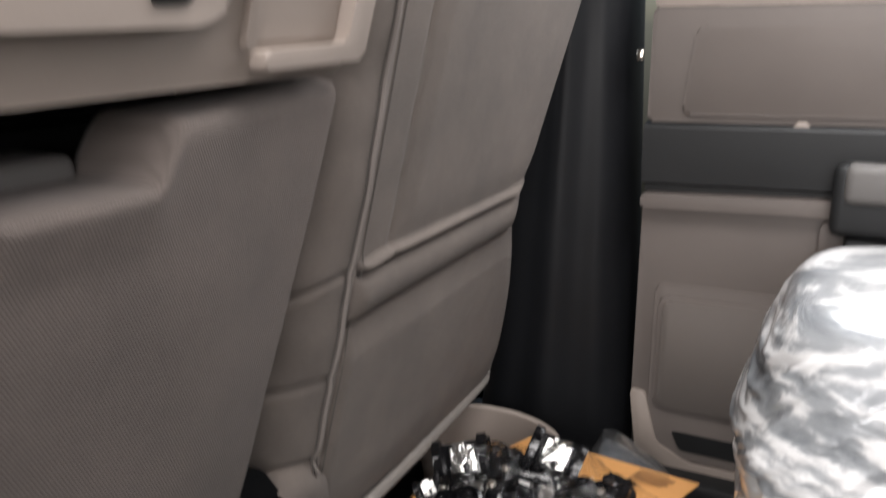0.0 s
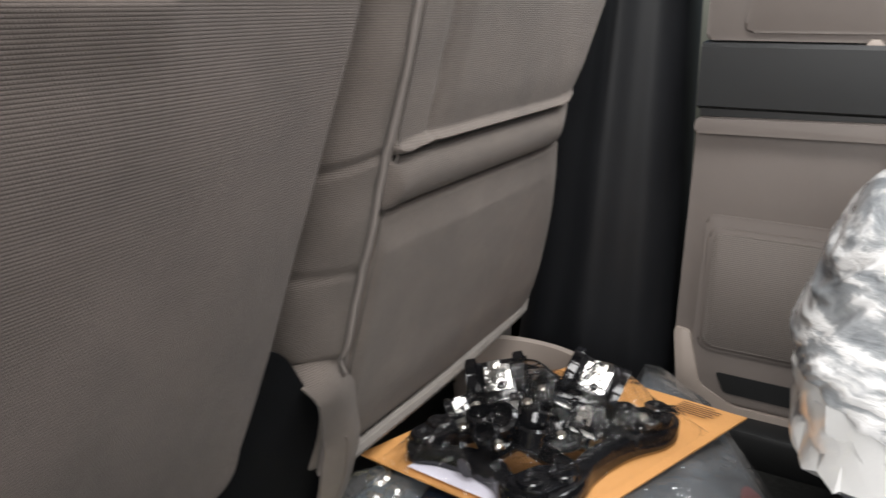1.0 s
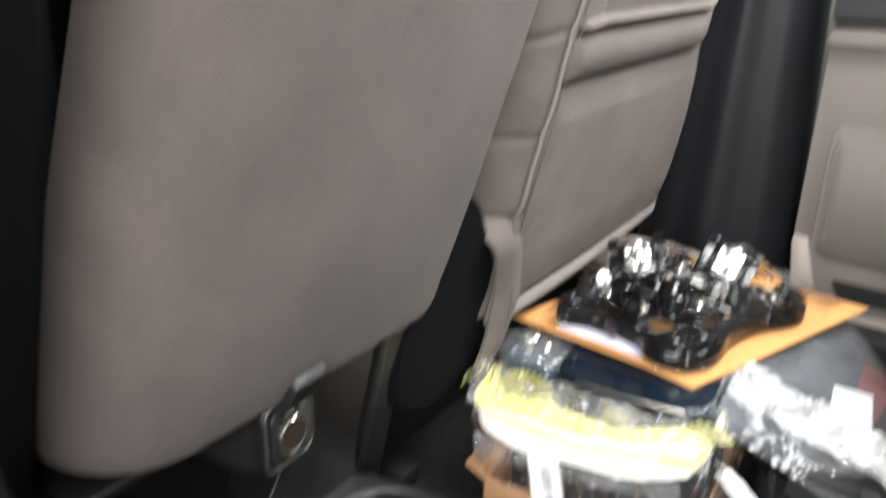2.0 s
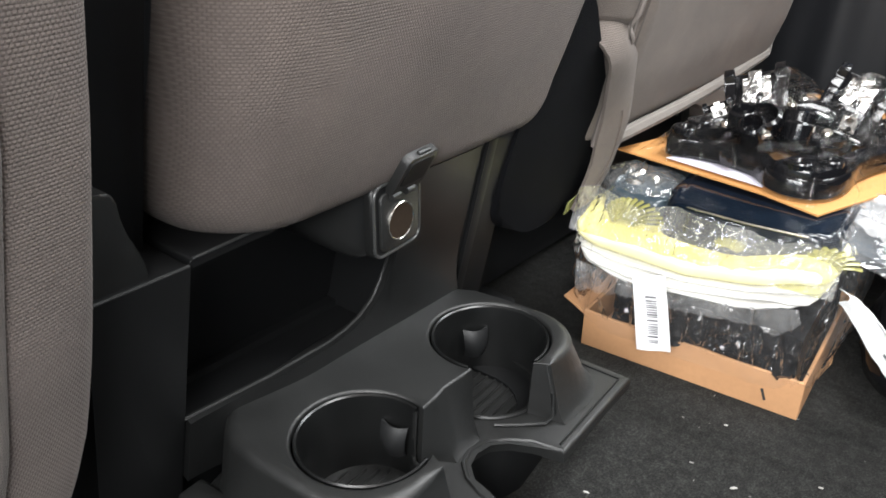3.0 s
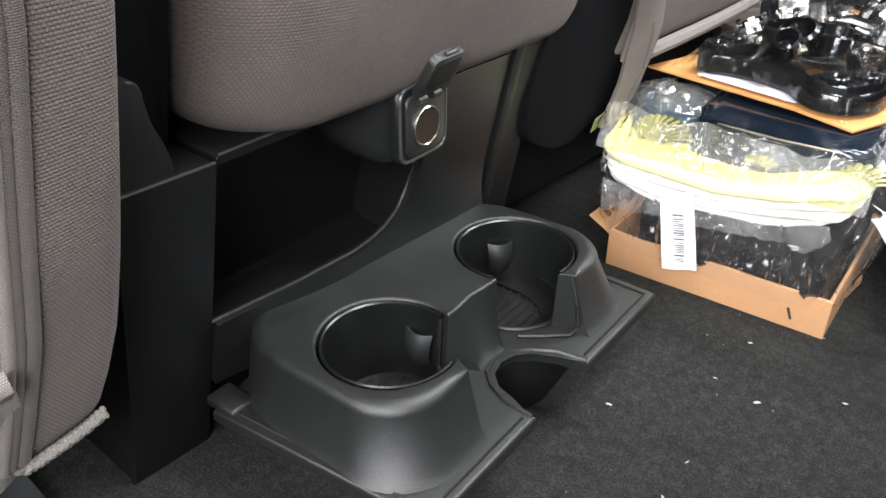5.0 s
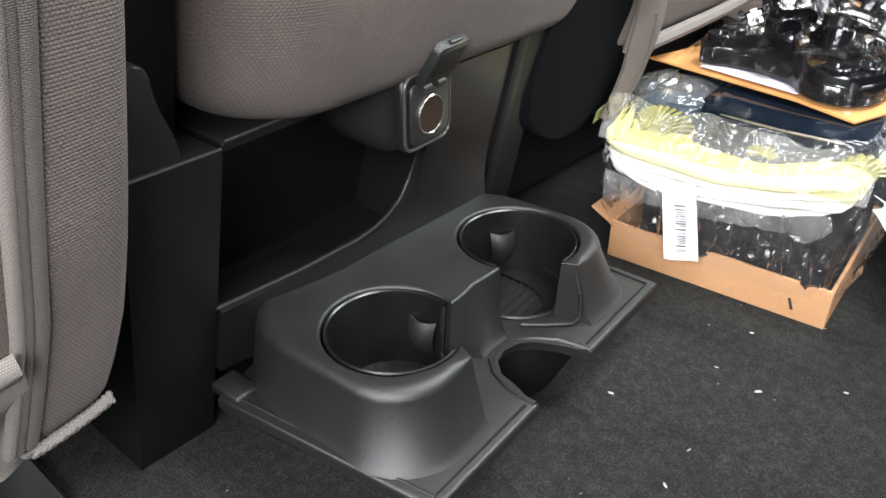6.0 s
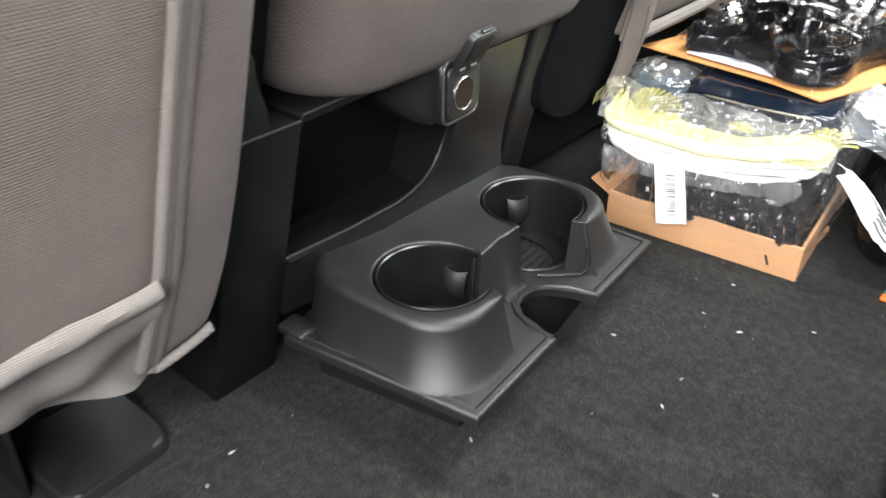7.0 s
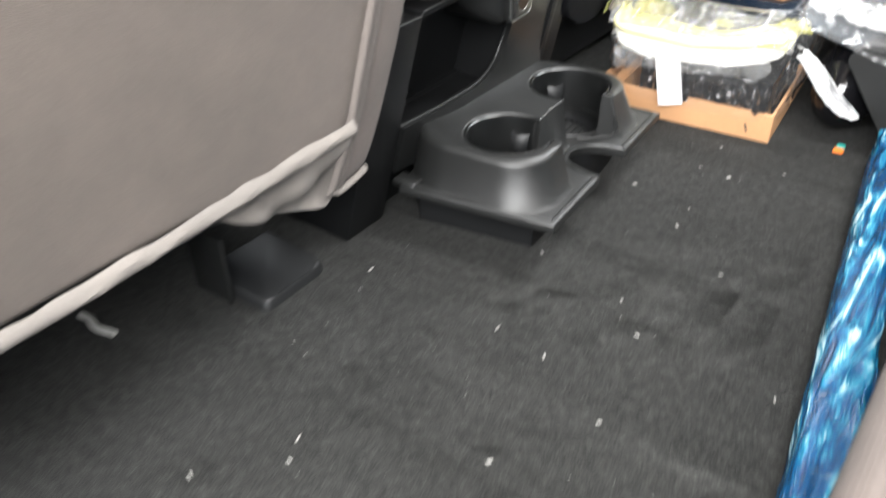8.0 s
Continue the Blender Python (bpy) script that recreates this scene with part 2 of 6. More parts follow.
kraft = plain("orange_kraft_board", (0.56, 0.27, 0.085), 0.7, 300, 0.0002, 0.10)
cardboard = plain("brown_cardboard", (0.50, 0.27, 0.13), 0.75, 250, 0.0002, 0.12)
gloss_black = plain("glossy_black_plastic", (0.006, 0.006, 0.007), 0.13, 90, 0.0012, 0.2)
tag_green = plain("olive_tag_cloth", (0.17, 0.18, 0.06), 0.8, 900, 0.0002)
white_paper = plain("white_paper", (0.82, 0.82, 0.83), 0.6, 200, 0.0001, 0.04)
lilac_paper = plain("lilac_white_paper", (0.72, 0.70, 0.80), 0.6, 200, 0.0001, 0.05)
ink = plain("black_ink", (0.03, 0.03, 0.03), 0.6, 300, 0.0)
grey_ink = plain("grey_ink", (0.16, 0.16, 0.17), 0.7, 300, 0.0)
brown_ink = plain("brown_ink", (0.10, 0.045, 0.02), 0.7, 300, 0.0)
yellow_pad = plain("pale_yellow_foam", (0.90, 0.84, 0.48), 0.5, 60, 0.002, 0.08)
white_pad = plain("white_padding", (0.84, 0.83, 0.79), 0.5, 60, 0.002, 0.05)
slate_gloss = plain("slate_blue_gloss", (0.035, 0.05, 0.062), 0.2, 60, 0.001, 0.3)
yellow_glass = plain("yellow_green_plastic", (0.26, 0.25, 0.07), 0.25, 60, 0.001, 0.3)
navy_gloss = plain("navy_black_gloss", (0.005, 0.009, 0.016), 0.14, 60, 0.001, 0.2)
grey_wrapped = plain("grey_wrapped_goods", (0.075, 0.083, 0.095), 0.3, 60, 0.001, 0.35)
red_print = plain("red_print", (0.15, 0.018, 0.022), 0.5, 200, 0.0)
blue_film = blue_glint_film()
clear_film = film_material("clear_film", (0.98, 0.98, 0.98), 0.02, 26.0, 0.009, 0.05, 0.04, 1.20, 0.4, 20.0)
bag_film = film_material("smoky_bag_film", (0.92, 0.93, 0.95), 0.07, 9.0, 0.016, 0.10, 0.12, 1.25, 1.0, 14.0)
blister_film = film_material("blister_film", (0.98, 0.98, 0.98), 0.02, 30.0, 0.014, 0.05, 0.0, 1.13, 0.5)
front_film = film_material("tight_film", (0.99, 0.99, 0.99), 0.0, 46.0, 0.010, 0.03, 0.0, 1.16, 0.35)
tinted_film = film_material("yellow_tinted_film", (0.80, 0.77, 0.30), 0.05, 30.0, 0.025, 0.07, 0.22, 1.15, 0.5, 30.0)
carpet = carpet_material()
debris_white = plain("white_debris", (0.36, 0.355, 0.335), 0.8, 300, 0.0)
glass_pane = film_material("window_glass", (0.95, 0.97, 0.96), 0.0, 2.0, 0.0001, 0.02)
teal_print = plain("teal_print", (0.02, 0.35, 0.30), 0.5, 200, 0.0)
orange_print = plain("orange_print", (0.75, 0.18, 0.02), 0.5, 200, 0.0)


# ---- builders ----
def thing(name, base, label, category, group="", kind=""):
    ob = new(name)
    ob.empty_display_size = 0.02
    ob.location = base
    return tagged(ob, label, category, group, kind)


def origin_of(ob):
    at = Vector(ob.location)
    while ob.parent:
        ob = ob.parent
        at += Vector(ob.location)
    return at


def part(name, bm, mat, parent=None, label="", smooth=True, angle=35):
    """Links a bmesh, given in world places, as one mesh under a thing or a part."""
    me = bpy.data.meshes.new(name)
    bmesh.ops.recalc_face_normals(bm, faces=bm.faces[:])
    if parent:
        bmesh.ops.translate(bm, vec=-origin_of(parent), verts=bm.verts[:])
    bm.to_mesh(me)
    bm.free()
    me.materials.append(mat)
    if smooth:
        me.shade_smooth()
        me.set_sharp_from_angle(angle=radians(angle))
    ob = new(name, me)
    ob.parent = parent
    if label:
        ob["label"] = label
    return ob


def setting(name, bm, mat, label, category, smooth=True):
    return tagged(part(name, bm, mat, None, "", smooth), label, category, "", "structure")


def box(x0, x1, y0, y1, z0, z1, r=0.0, seg=2, bm=None):
    own = bm or bmesh.new()
    made = bmesh.ops.create_cube(own, size=1.0)["verts"]
    for v in made:
        v.co = Vector(((x0 + x1) / 2 + v.co.x * (x1 - x0), (y0 + y1) / 2 + v.co.y * (y1 - y0), (z0 + z1) / 2 + v.co.z * (z1 - z0)))
    if r:
        edges = list({e for v in made for e in v.link_edges})
        bmesh.ops.bevel(own, geom=edges, offset=r, segments=seg, profile=0.5, affect="EDGES")
    return own


def prism(outline, low, high, r=0.0, seg=2, flare=0.0, bm=None):
    """An outline of (a, b) raised from low to high along c; place() turns it into the world. flare widens the low end."""
    own = bm or bmesh.new()
    n = len(outline)
    mid = Vector((sum(p[0] for p in outline) / n, sum(p[1] for p in outline) / n))
    bottom = []
    for a, b in outline:
        d = Vector((a, b)) - mid
        d = d.normalized() * flare if d.length else d
        bottom.append(own.verts.new((a + d.x, b + d.y, low)))
    top = [own.verts.new((a, b, high)) for a, b in outline]
    own.faces.new(bottom[::-1])
    cap = own.faces.new(top)
    for i in range(n):
        own.faces.new((bottom[i], bottom[(i + 1) % n], top[(i + 1) % n], top[i]))
    if r:
        bmesh.ops.bevel(own, geom=list(cap.edges), offset=r, segments=seg, profile=0.5, affect="EDGES", clamp_overlap=True)
    return own


def turned(bm, m):
    bmesh.ops.transform(bm, matrix=m, verts=bm.verts[:])
    return bm


def rounded(points, r, seg=5):
    """An outline with its corners rounded; r: one radius or one for each corner."""
    out, n = [], len(points)
    for i, p in enumerate(points):
        rad = r[i] if isinstance(r, (list, tuple)) else r
        p, a, b = Vector(p), Vector(points[i - 1]), Vector(points[(i + 1) % n])
        if rad <= 0:
            out.append(tuple(p))
            continue
        u, v = (a - p), (b - p)
        k = min(rad, u.length * 0.49, v.length * 0.49)
        s, e = p + u.normalized() * k, p + v.normalized() * k
        for j in range(seg + 1):
            f = j / seg
            out.append(tuple((1 - f) ** 2 * s + 2 * f * (1 - f) * p + f * f * e))
    return out


def tube(points, r, sides=8, closed=False, flat=1.0, bm=None):
    own = bm or bmesh.new()
    pts = [Vector(p) for p in points]
    rings, n = [], len(pts)
    for i, p in enumerate(pts):
        d = (pts[(i + 1) % n] - pts[i - 1]) if closed else (pts[min(i + 1, n - 1)] - pts[max(i - 1, 0)])
        d.normalize()
        side = d.cross(Vector((0, 0, 1)))
        side = side.normalized() if side.length > 1e-4 else Vector((1, 0, 0))
        up = side.cross(d)
        rings.append([own.verts.new(p + side * r * math.cos(a) * flat + up * r * math.sin(a)) for a in (2 * math.pi * k / sides for k in range(sides))])
    for i in range(n if closed else n - 1):
        a, b = rings[i], rings[(i + 1) % n]
        for k in range(sides):
            own.faces.new((a[k], a[(k + 1) % sides], b[(k + 1) % sides], b[k]))
    if not closed:
        own.faces.new(rings[0][::-1])
        own.faces.new(rings[-1])
    return own


def lathe(profile, m, sides=32, closed=False, bm=None):
    """(radius, height) turned about the local z axis, placed by m."""
    own = bm or bmesh.new()
    rings = []
    for rad, h in profile:
        rings.append([own.verts.new(m @ Vector((rad * math.cos(2 * math.pi * k / sides), rad * math.sin(2 * math.pi * k / sides), h))) for k in range(sides)])
    for a, b in zip(rings, rings[1:] + ([rings[0]] if closed else [])):
        for k in range(sides):
            own.faces.new((a[k], a[(k + 1) % sides], b[(k + 1) % sides], b[k]))
    if not closed:
        own.faces.new(rings[0][::-1])
        own.faces.new(rings[-1])
    return own


def sheet(nu, nv, place, thick=0.0, bm=None):
    """A grid of (u, v) in 0..1 set by place(u, v); thick gives it a back."""
    own = bm or bmesh.new()
    grid = [[own.verts.new(place(i / nu, j / nv)) for j in range(nv + 1)] for i in range(nu + 1)]
    for i in range(nu):
        for j in range(nv):
            own.faces.new((grid[i][j], grid[i + 1][j], grid[i + 1][j + 1], grid[i][j + 1]))
    if thick:
        bmesh.ops.recalc_face_normals(own, faces=own.faces[:])
        bmesh.ops.solidify(own, geom=own.faces[:], thickness=thick)
    return own


def rough(p, amount, scale, seed=0.0):
    """Crumple: ridged noise that pushes a place about."""
    q = Vector(p) * scale + Vector((seed, seed * 1.7, -seed))
    return amount * (1 - 2 * abs(noise.noise(q))) + amount * 0.5 * (1 - 2 * abs(noise.noise(q * 2.3)))


def seat_x(z, off=0.0):
    """The leaning plane of the front seats' backs."""
    return -0.393 + 0.235 * z + off


def lerp(table, z):
    for (a, p), (b, q) in zip(table, table[1:]):
        if z <= b:
            f = max(0.0, min(1.0, (z - a) / (b - a)))
            return p + (q - p) * f
    return table[-1][1]


def shell(zs, left, right, rear, depth, r, columns=70):
    """A padded seat back: rows of height, each from left(z) to right(z); its rear surface is rear(y, z), rounded by r at the rim."""
    own = bmesh.new()
    zb, zt = zs[0], zs[-1]
    rows = []

    rl, rr, rv = r if isinstance(r, tuple) else (r, r, r)

    def drop(d, rad):
        k = 1 - min(max(d, 0.0) / rad, 1.0)
        return rad * (1 - math.sqrt(max(0.0, 1 - k * k)))

    for z in zs:
        a, b = left(z), right(z)
        ring = []
        for i in range(columns + 1):
            f = 0.5 - 0.5 * math.cos(math.pi * i / columns)
            f = 0.5 * f + 0.5 * i / columns
            y = a + (b - a) * f
            ring.append(own.verts.new((rear(y, z) - min(depth * 0.95, drop(y - a, rl) + drop(b - y, rr) + drop(z - zb, rv) + drop(zt - z, rv)), y, z)))
        for front in ring[::-1]:
            ring.append(own.verts.new((rear((a + b) / 2, z) - depth, front.co.y, z)))
        rows.append(ring)
    n = len(rows[0])
    for p, q in zip(rows, rows[1:]):
        for i in range(n):
            own.faces.new((p[i], p[(i + 1) % n], q[(i + 1) % n], q[i]))
    for ring in (rows[0], rows[-1]):
        for i in range(columns):
            own.faces.new((ring[i], ring[i + 1], ring[n - 2 - i], ring[n - 1 - i]))
    return own


def spread(low, high, step, fine=()):
    """Heights from low to high, closer together inside the fine stretches (a, b, step)."""
    out, z = [], low
    while z < high - 1e-6:
        out.append(z)
        z += next((s for a, b, s in fine if a <= z < b), step)
    return out + [high]


# ---- the cabin ----
def build_cabin():
    bm = sheet(60, 60, lambda u, v: (-1.25 + 2.2 * u, -0.72 + 1.76 * v, 0.0012 * noise.noise(Vector((u * 6, v * 6, 2)))))
    bmesh.ops.solidify(bm, geom=bm.faces[:], thickness=0.02)
    setting("floor", bm, carpet, "charcoal carpet floor with short pile and white crumbs", "carpet")
    # The roof opening and its pane are invented, to let the overhead fill in.
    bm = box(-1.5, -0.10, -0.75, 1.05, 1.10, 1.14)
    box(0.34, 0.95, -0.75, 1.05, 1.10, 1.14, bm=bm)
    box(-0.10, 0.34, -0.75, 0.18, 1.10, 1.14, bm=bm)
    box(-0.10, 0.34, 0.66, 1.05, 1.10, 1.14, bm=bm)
    setting("ceiling", bm, pale_plastic, "pale headliner with an opening added for the overhead fill", "ceiling", False)
    setting("added_roof_pane", box(-0.10, 0.34, 0.18, 0.66, 1.125, 1.131), glass_pane, "clear pane in the added roof opening", "window", False).visible_shadow = False
    # the wall behind the rear seat, with its window
    bm = box(0.92, 0.97, -0.75, 1.05, -0.02, 0.70)
    box(0.92, 0.97, -0.75, -0.55, 0.70, 1.10, bm=bm)
    box(0.92, 0.97, 0.75, 1.05, 0.70, 1.10, bm=bm)
    box(0.92, 0.97, -0.55, 0.75, 1.02, 1.10, bm=bm)
    setting("wall_back", bm, tan_plastic, "taupe trim wall at the back of the cabin", "wall", False)
    # firewall and dash far ahead of the front seats
    bm = box(-1.55, -1.50, -0.75, 1.05, -0.02, 0.70)
    box(-1.55, -1.50, -0.75, 1.05, 1.04, 1.10, bm=bm)
    setting("wall_front", bm, black_deep, "black dashboard wall ahead of the front seats", "wall", False)
    # driver's side: front door shut, rear doorway open
    bm = box(-1.50, -0.42, -0.77, -0.72, -0.02, 0.62)
    box(-0.56, -0.42, -0.77, -0.72, 0.62, 1.10, bm=bm)
    box(0.80, 0.95, -0.77, -0.72, -0.02, 1.10, bm=bm)
    setting("wall_driver_side", bm, tan_plastic, "taupe trim of the driver's side", "wall", False)
    # passenger side: front door and the corner behind the rear door
    bm = box(-1.50, -0.46, 1.00, 1.05, -0.02, 0.62)
    box(0.62, 0.95, 1.00, 1.05, -0.02, 1.10, bm=bm)
    setting("wall_passenger_side", bm, tan_plastic, "taupe trim of the passenger side", "wall", False)
    setting("sill", box(-0.46, 0.62, 0.93, 1.05, -0.02, 0.045, 0.008), black_deep, "black door sill along the floor edge", "sill")


def build_pillar():
    bm = bmesh.new()
    rows = []
    for z in spread(-0.01, 1.10, 0.05):
        k = z / 0.52
        a, b = -0.43 + 0.06 * k, -0.213 - 0.020 * k
        rings = []
        for i in range(25):
            f = i / 24
            x = a + (b - a) * f
            y = 0.985 - 0.055 * math.sin(math.pi * f) ** 0.6 + 0.004 * math.cos(f * 18)
            rings.append(bm.verts.new((x, y, z)))
        rings += [bm.verts.new((b, 1.05, z)), bm.verts.new((a, 1.05, z))]
        rows.append(rings)
    n = len(rows[0])
    for p, q in zip(rows, rows[1:]):
        for i in range(n):
            bm.faces.new((p[i], p[(i + 1) % n], q[(i + 1) % n], q[i]))
    bm.faces.new(rows[0][::-1])
    bm.faces.new(rows[-1])
    ob = setting("door_pillar", bm, pillar_plastic, "charcoal plastic trim of the door pillar", "pillar")
    bm = tube([(-0.236 - 0.02 * z / 0.52, 0.962, z) for z in spread(0.02, 1.08, 0.08)], 0.007, 8)
    part("weather_seal", bm, black_deep, ob, "black rubber door seal")
    part("latch", box(-0.222, -0.214, 0.955, 0.962, 0.548, 0.560, 0.002), chrome, ob, "bright metal latch")


def build_far_door():
    door = thing("rear_door", (0.2, 0.99, 0.05), "taupe moulded inner panel of a closed vehicle door", "vehicle door", "", "structure")
    xf, xb = -0.208, 0.60
    # carcass behind the trim and the window frame
    bm = box(xf, xb, 0.988, 1.045, 0.035, 0.60)
    box(xf, -0.14, 0.988, 1.045, 0.60, 1.10, bm=bm)
    box(0.50, xb, 0.988, 1.045, 0.60, 1.10, bm=bm)
    part("door_core", bm, black_deep, door, "", False)
    part("pane", box(-0.14, 0.50, 1.012, 1.018, 0.605, 1.10), glass_pane, door, "clear window glass").visible_shadow = False
    # upper panel, a raised rim round an inset field
    M = Matrix(((1, 0, 0, 0), (0, 0, -1, 0.99), (0, 1, 0, 0), (0, 0, 0, 1)))
    bm = turned(prism(rounded([(xf, 0.479), (xb, 0.495), (xb, 0.612), (xf, 0.606)], 0.006), 0, 0.022, 0.005), M)
    up = part("upper_panel", bm, door_plastic, door, "taupe upper door panel")
    bm = turned(prism(rounded([(-0.170, 0.488), (xb - 0.05, 0.504), (xb - 0.05, 0.592), (-0.158, 0.588)], 0.012), 0, 0.0265, 0.0035), M)
    part("inset_field", bm, door_plastic, up)
    part("window_ledge", turned(prism(rounded([(xf, 0.607), (xb, 0.613), (xb, 0.628), (xf, 0.622)], 0.003), -0.02, 0.014, 0.006), M), pale_plastic, up, "pale window ledge")
    part("clip", turned(prism([(-0.052, 0.478), (-0.032, 0.479), (-0.038, 0.486), (-0.046, 0.486)], 0.0, 0.026, 0.001), M), pale_plastic, up)
    # dark band, in two leaning facets
    bm = bmesh.new()
    prof = [(0.985, 0.478), (0.964, 0.4765), (0.960, 0.472), (0.9615, 0.440), (0.966, 0.408), (0.985, 0.402)]
    ends = [[bm.verts.new((x, y, z + s)) for y, z in prof] for x, s in ((xf - 0.002, 0), (xb, 0.018))]
    for i in range(len(prof) - 1):
        bm.faces.new((ends[0][i], ends[1][i], ends[1][i + 1], ends[0][i + 1]))
    bm.faces.new(ends[0])
    bm.faces.new(ends[1][::-1])
    part("trim_band", bm, strip_plastic, door, "slate grey plastic trim band")
    # Solid black strip paints the shade of the gap below the band.
    part("band_gap", turned(prism([(xf, 0.396), (xb, 0.412), (xb, 0.42), (xf, 0.404)], 0, 0.012), M), black_deep, door, "black strip painted as the shaded gap", False)
    arm = part("armrest", box(-0.004, 0.42, 0.925, 0.985, 0.372, 0.448, 0.010, 3), strip_plastic, door, "dark armrest with a grey grip")
    part("door_grip", box(0.006, 0.40, 0.918, 0.95, 0.408, 0.450, 0.009, 3), grip_plastic, arm, "grey moulded grip")
    # Solid black block paints the shade in the hollow under the grip.
    part("grip_recess", box(0.012, 0.40, 0.922, 0.984, 0.33, 0.371, 0.006), black_deep, arm, "black block painted as the shaded hollow under the grip")
    # lower panel
    low = part("lower_panel", turned(prism(rounded([(xf, 0.120), (-0.185, 0.052), (xb, 0.052), (xb, 0.408), (xf, 0.394)], [0.02, 0.03, 0.0, 0.0, 0.006], 6), 0, 0.018, 0.004), M), door_plastic, door, "taupe lower door panel")
    part("ledge", turned(prism(rounded([(xf, 0.379), (0.012, 0.386), (0.012, 0.404), (xf, 0.395)], 0.004), 0.0, 0.034, 0.006, 3), M), door_plastic, low)
    part("upright_rib", turned(prism(rounded([(-0.012, 0.30), (0.012, 0.29), (0.012, 0.384), (-0.012, 0.378)], 0.005), 0.0, 0.031, 0.006, 3), M), door_plastic, low)
    part("bulge", turned(prism(rounded([(-0.186, 0.085), (-0.160, 0.058), (xb - 0.02, 0.058), (xb - 0.02, 0.288), (-0.186, 0.286)], [0.02, 0.03, 0, 0, 0.012], 6), 0.0, 0.021, 0.004), M), door_plastic, low)
    part("grille_rim", turned(prism(rounded([(-0.180, 0.122), (0.10, 0.122), (0.10, 0.274), (-0.180, 0.272)], 0.014, 6), 0.0, 0.0245, 0.003), M), door_plastic, low)
    part("speaker_grille", turned(prism(rounded([(-0.174, 0.128), (0.094, 0.128), (0.094, 0.268), (-0.174, 0.266)], 0.012, 6), 0.0, 0.0275, 0.002), M), grille_material(), low, "perforated taupe speaker grille")
    # Raised black plate paints the dark inside of the pocket.
    part("map_pocket", turned(prism(rounded([(-0.155, 0.094), (-0.143, 0.070), (0.10, 0.066), (0.10, 0.093)], 0.005), 0.0, 0.0225, 0.0), M), black_deep, low, "black plate painted as the shaded pocket slot")
    part("kick_strip", turned(prism(rounded([(xf - 0.001, 0.142), (-0.190, 0.140), (-0.172, 0.075), (-0.130, 0.054), (xb, 0.050), (xb, 0.038), (-0.14, 0.038), (-0.198, 0.06)], 0.006), 0.0, 0.0235, 0.003), M), pale_plastic, low, "pale kick strip")


def grille_material():
    m, t, p = material("perforated_grille", 0.6)
    co = t.nodes.new("ShaderNodeTexCoord")
    sep = t.nodes.new("ShaderNodeSeparateXYZ")
    t.links.new(co.outputs["Object"], sep.inputs[0])
    comb = t.nodes.new("ShaderNodeCombineXYZ")
    t.links.new(sep.outputs[0], comb.inputs[0])
    t.links.new(sep.outputs[2], comb.inputs[1])
    b = node(t, "ShaderNodeTexBrick", Scale=1.0, **{"Mortar Size": 0.0008, "Mortar Smooth": 0.6, "Brick Width": 0.0032, "Row Height": 0.0023})
    for key, c in (("Color1", (0.095, 0.085, 0.076)), ("Color2", (0.105, 0.093, 0.083)), ("Mortar", (0.18, 0.155, 0.14))):
        b.inputs[key].default_value = (*c, 1)
    t.links.new(comb.outputs[0], b.inputs["Vector"])
    t.links.new(b.outputs[0], p.inputs["Base Color"])
    bump(t, p, b.outputs["Fac"], 0.5, 0.0005)
    return m


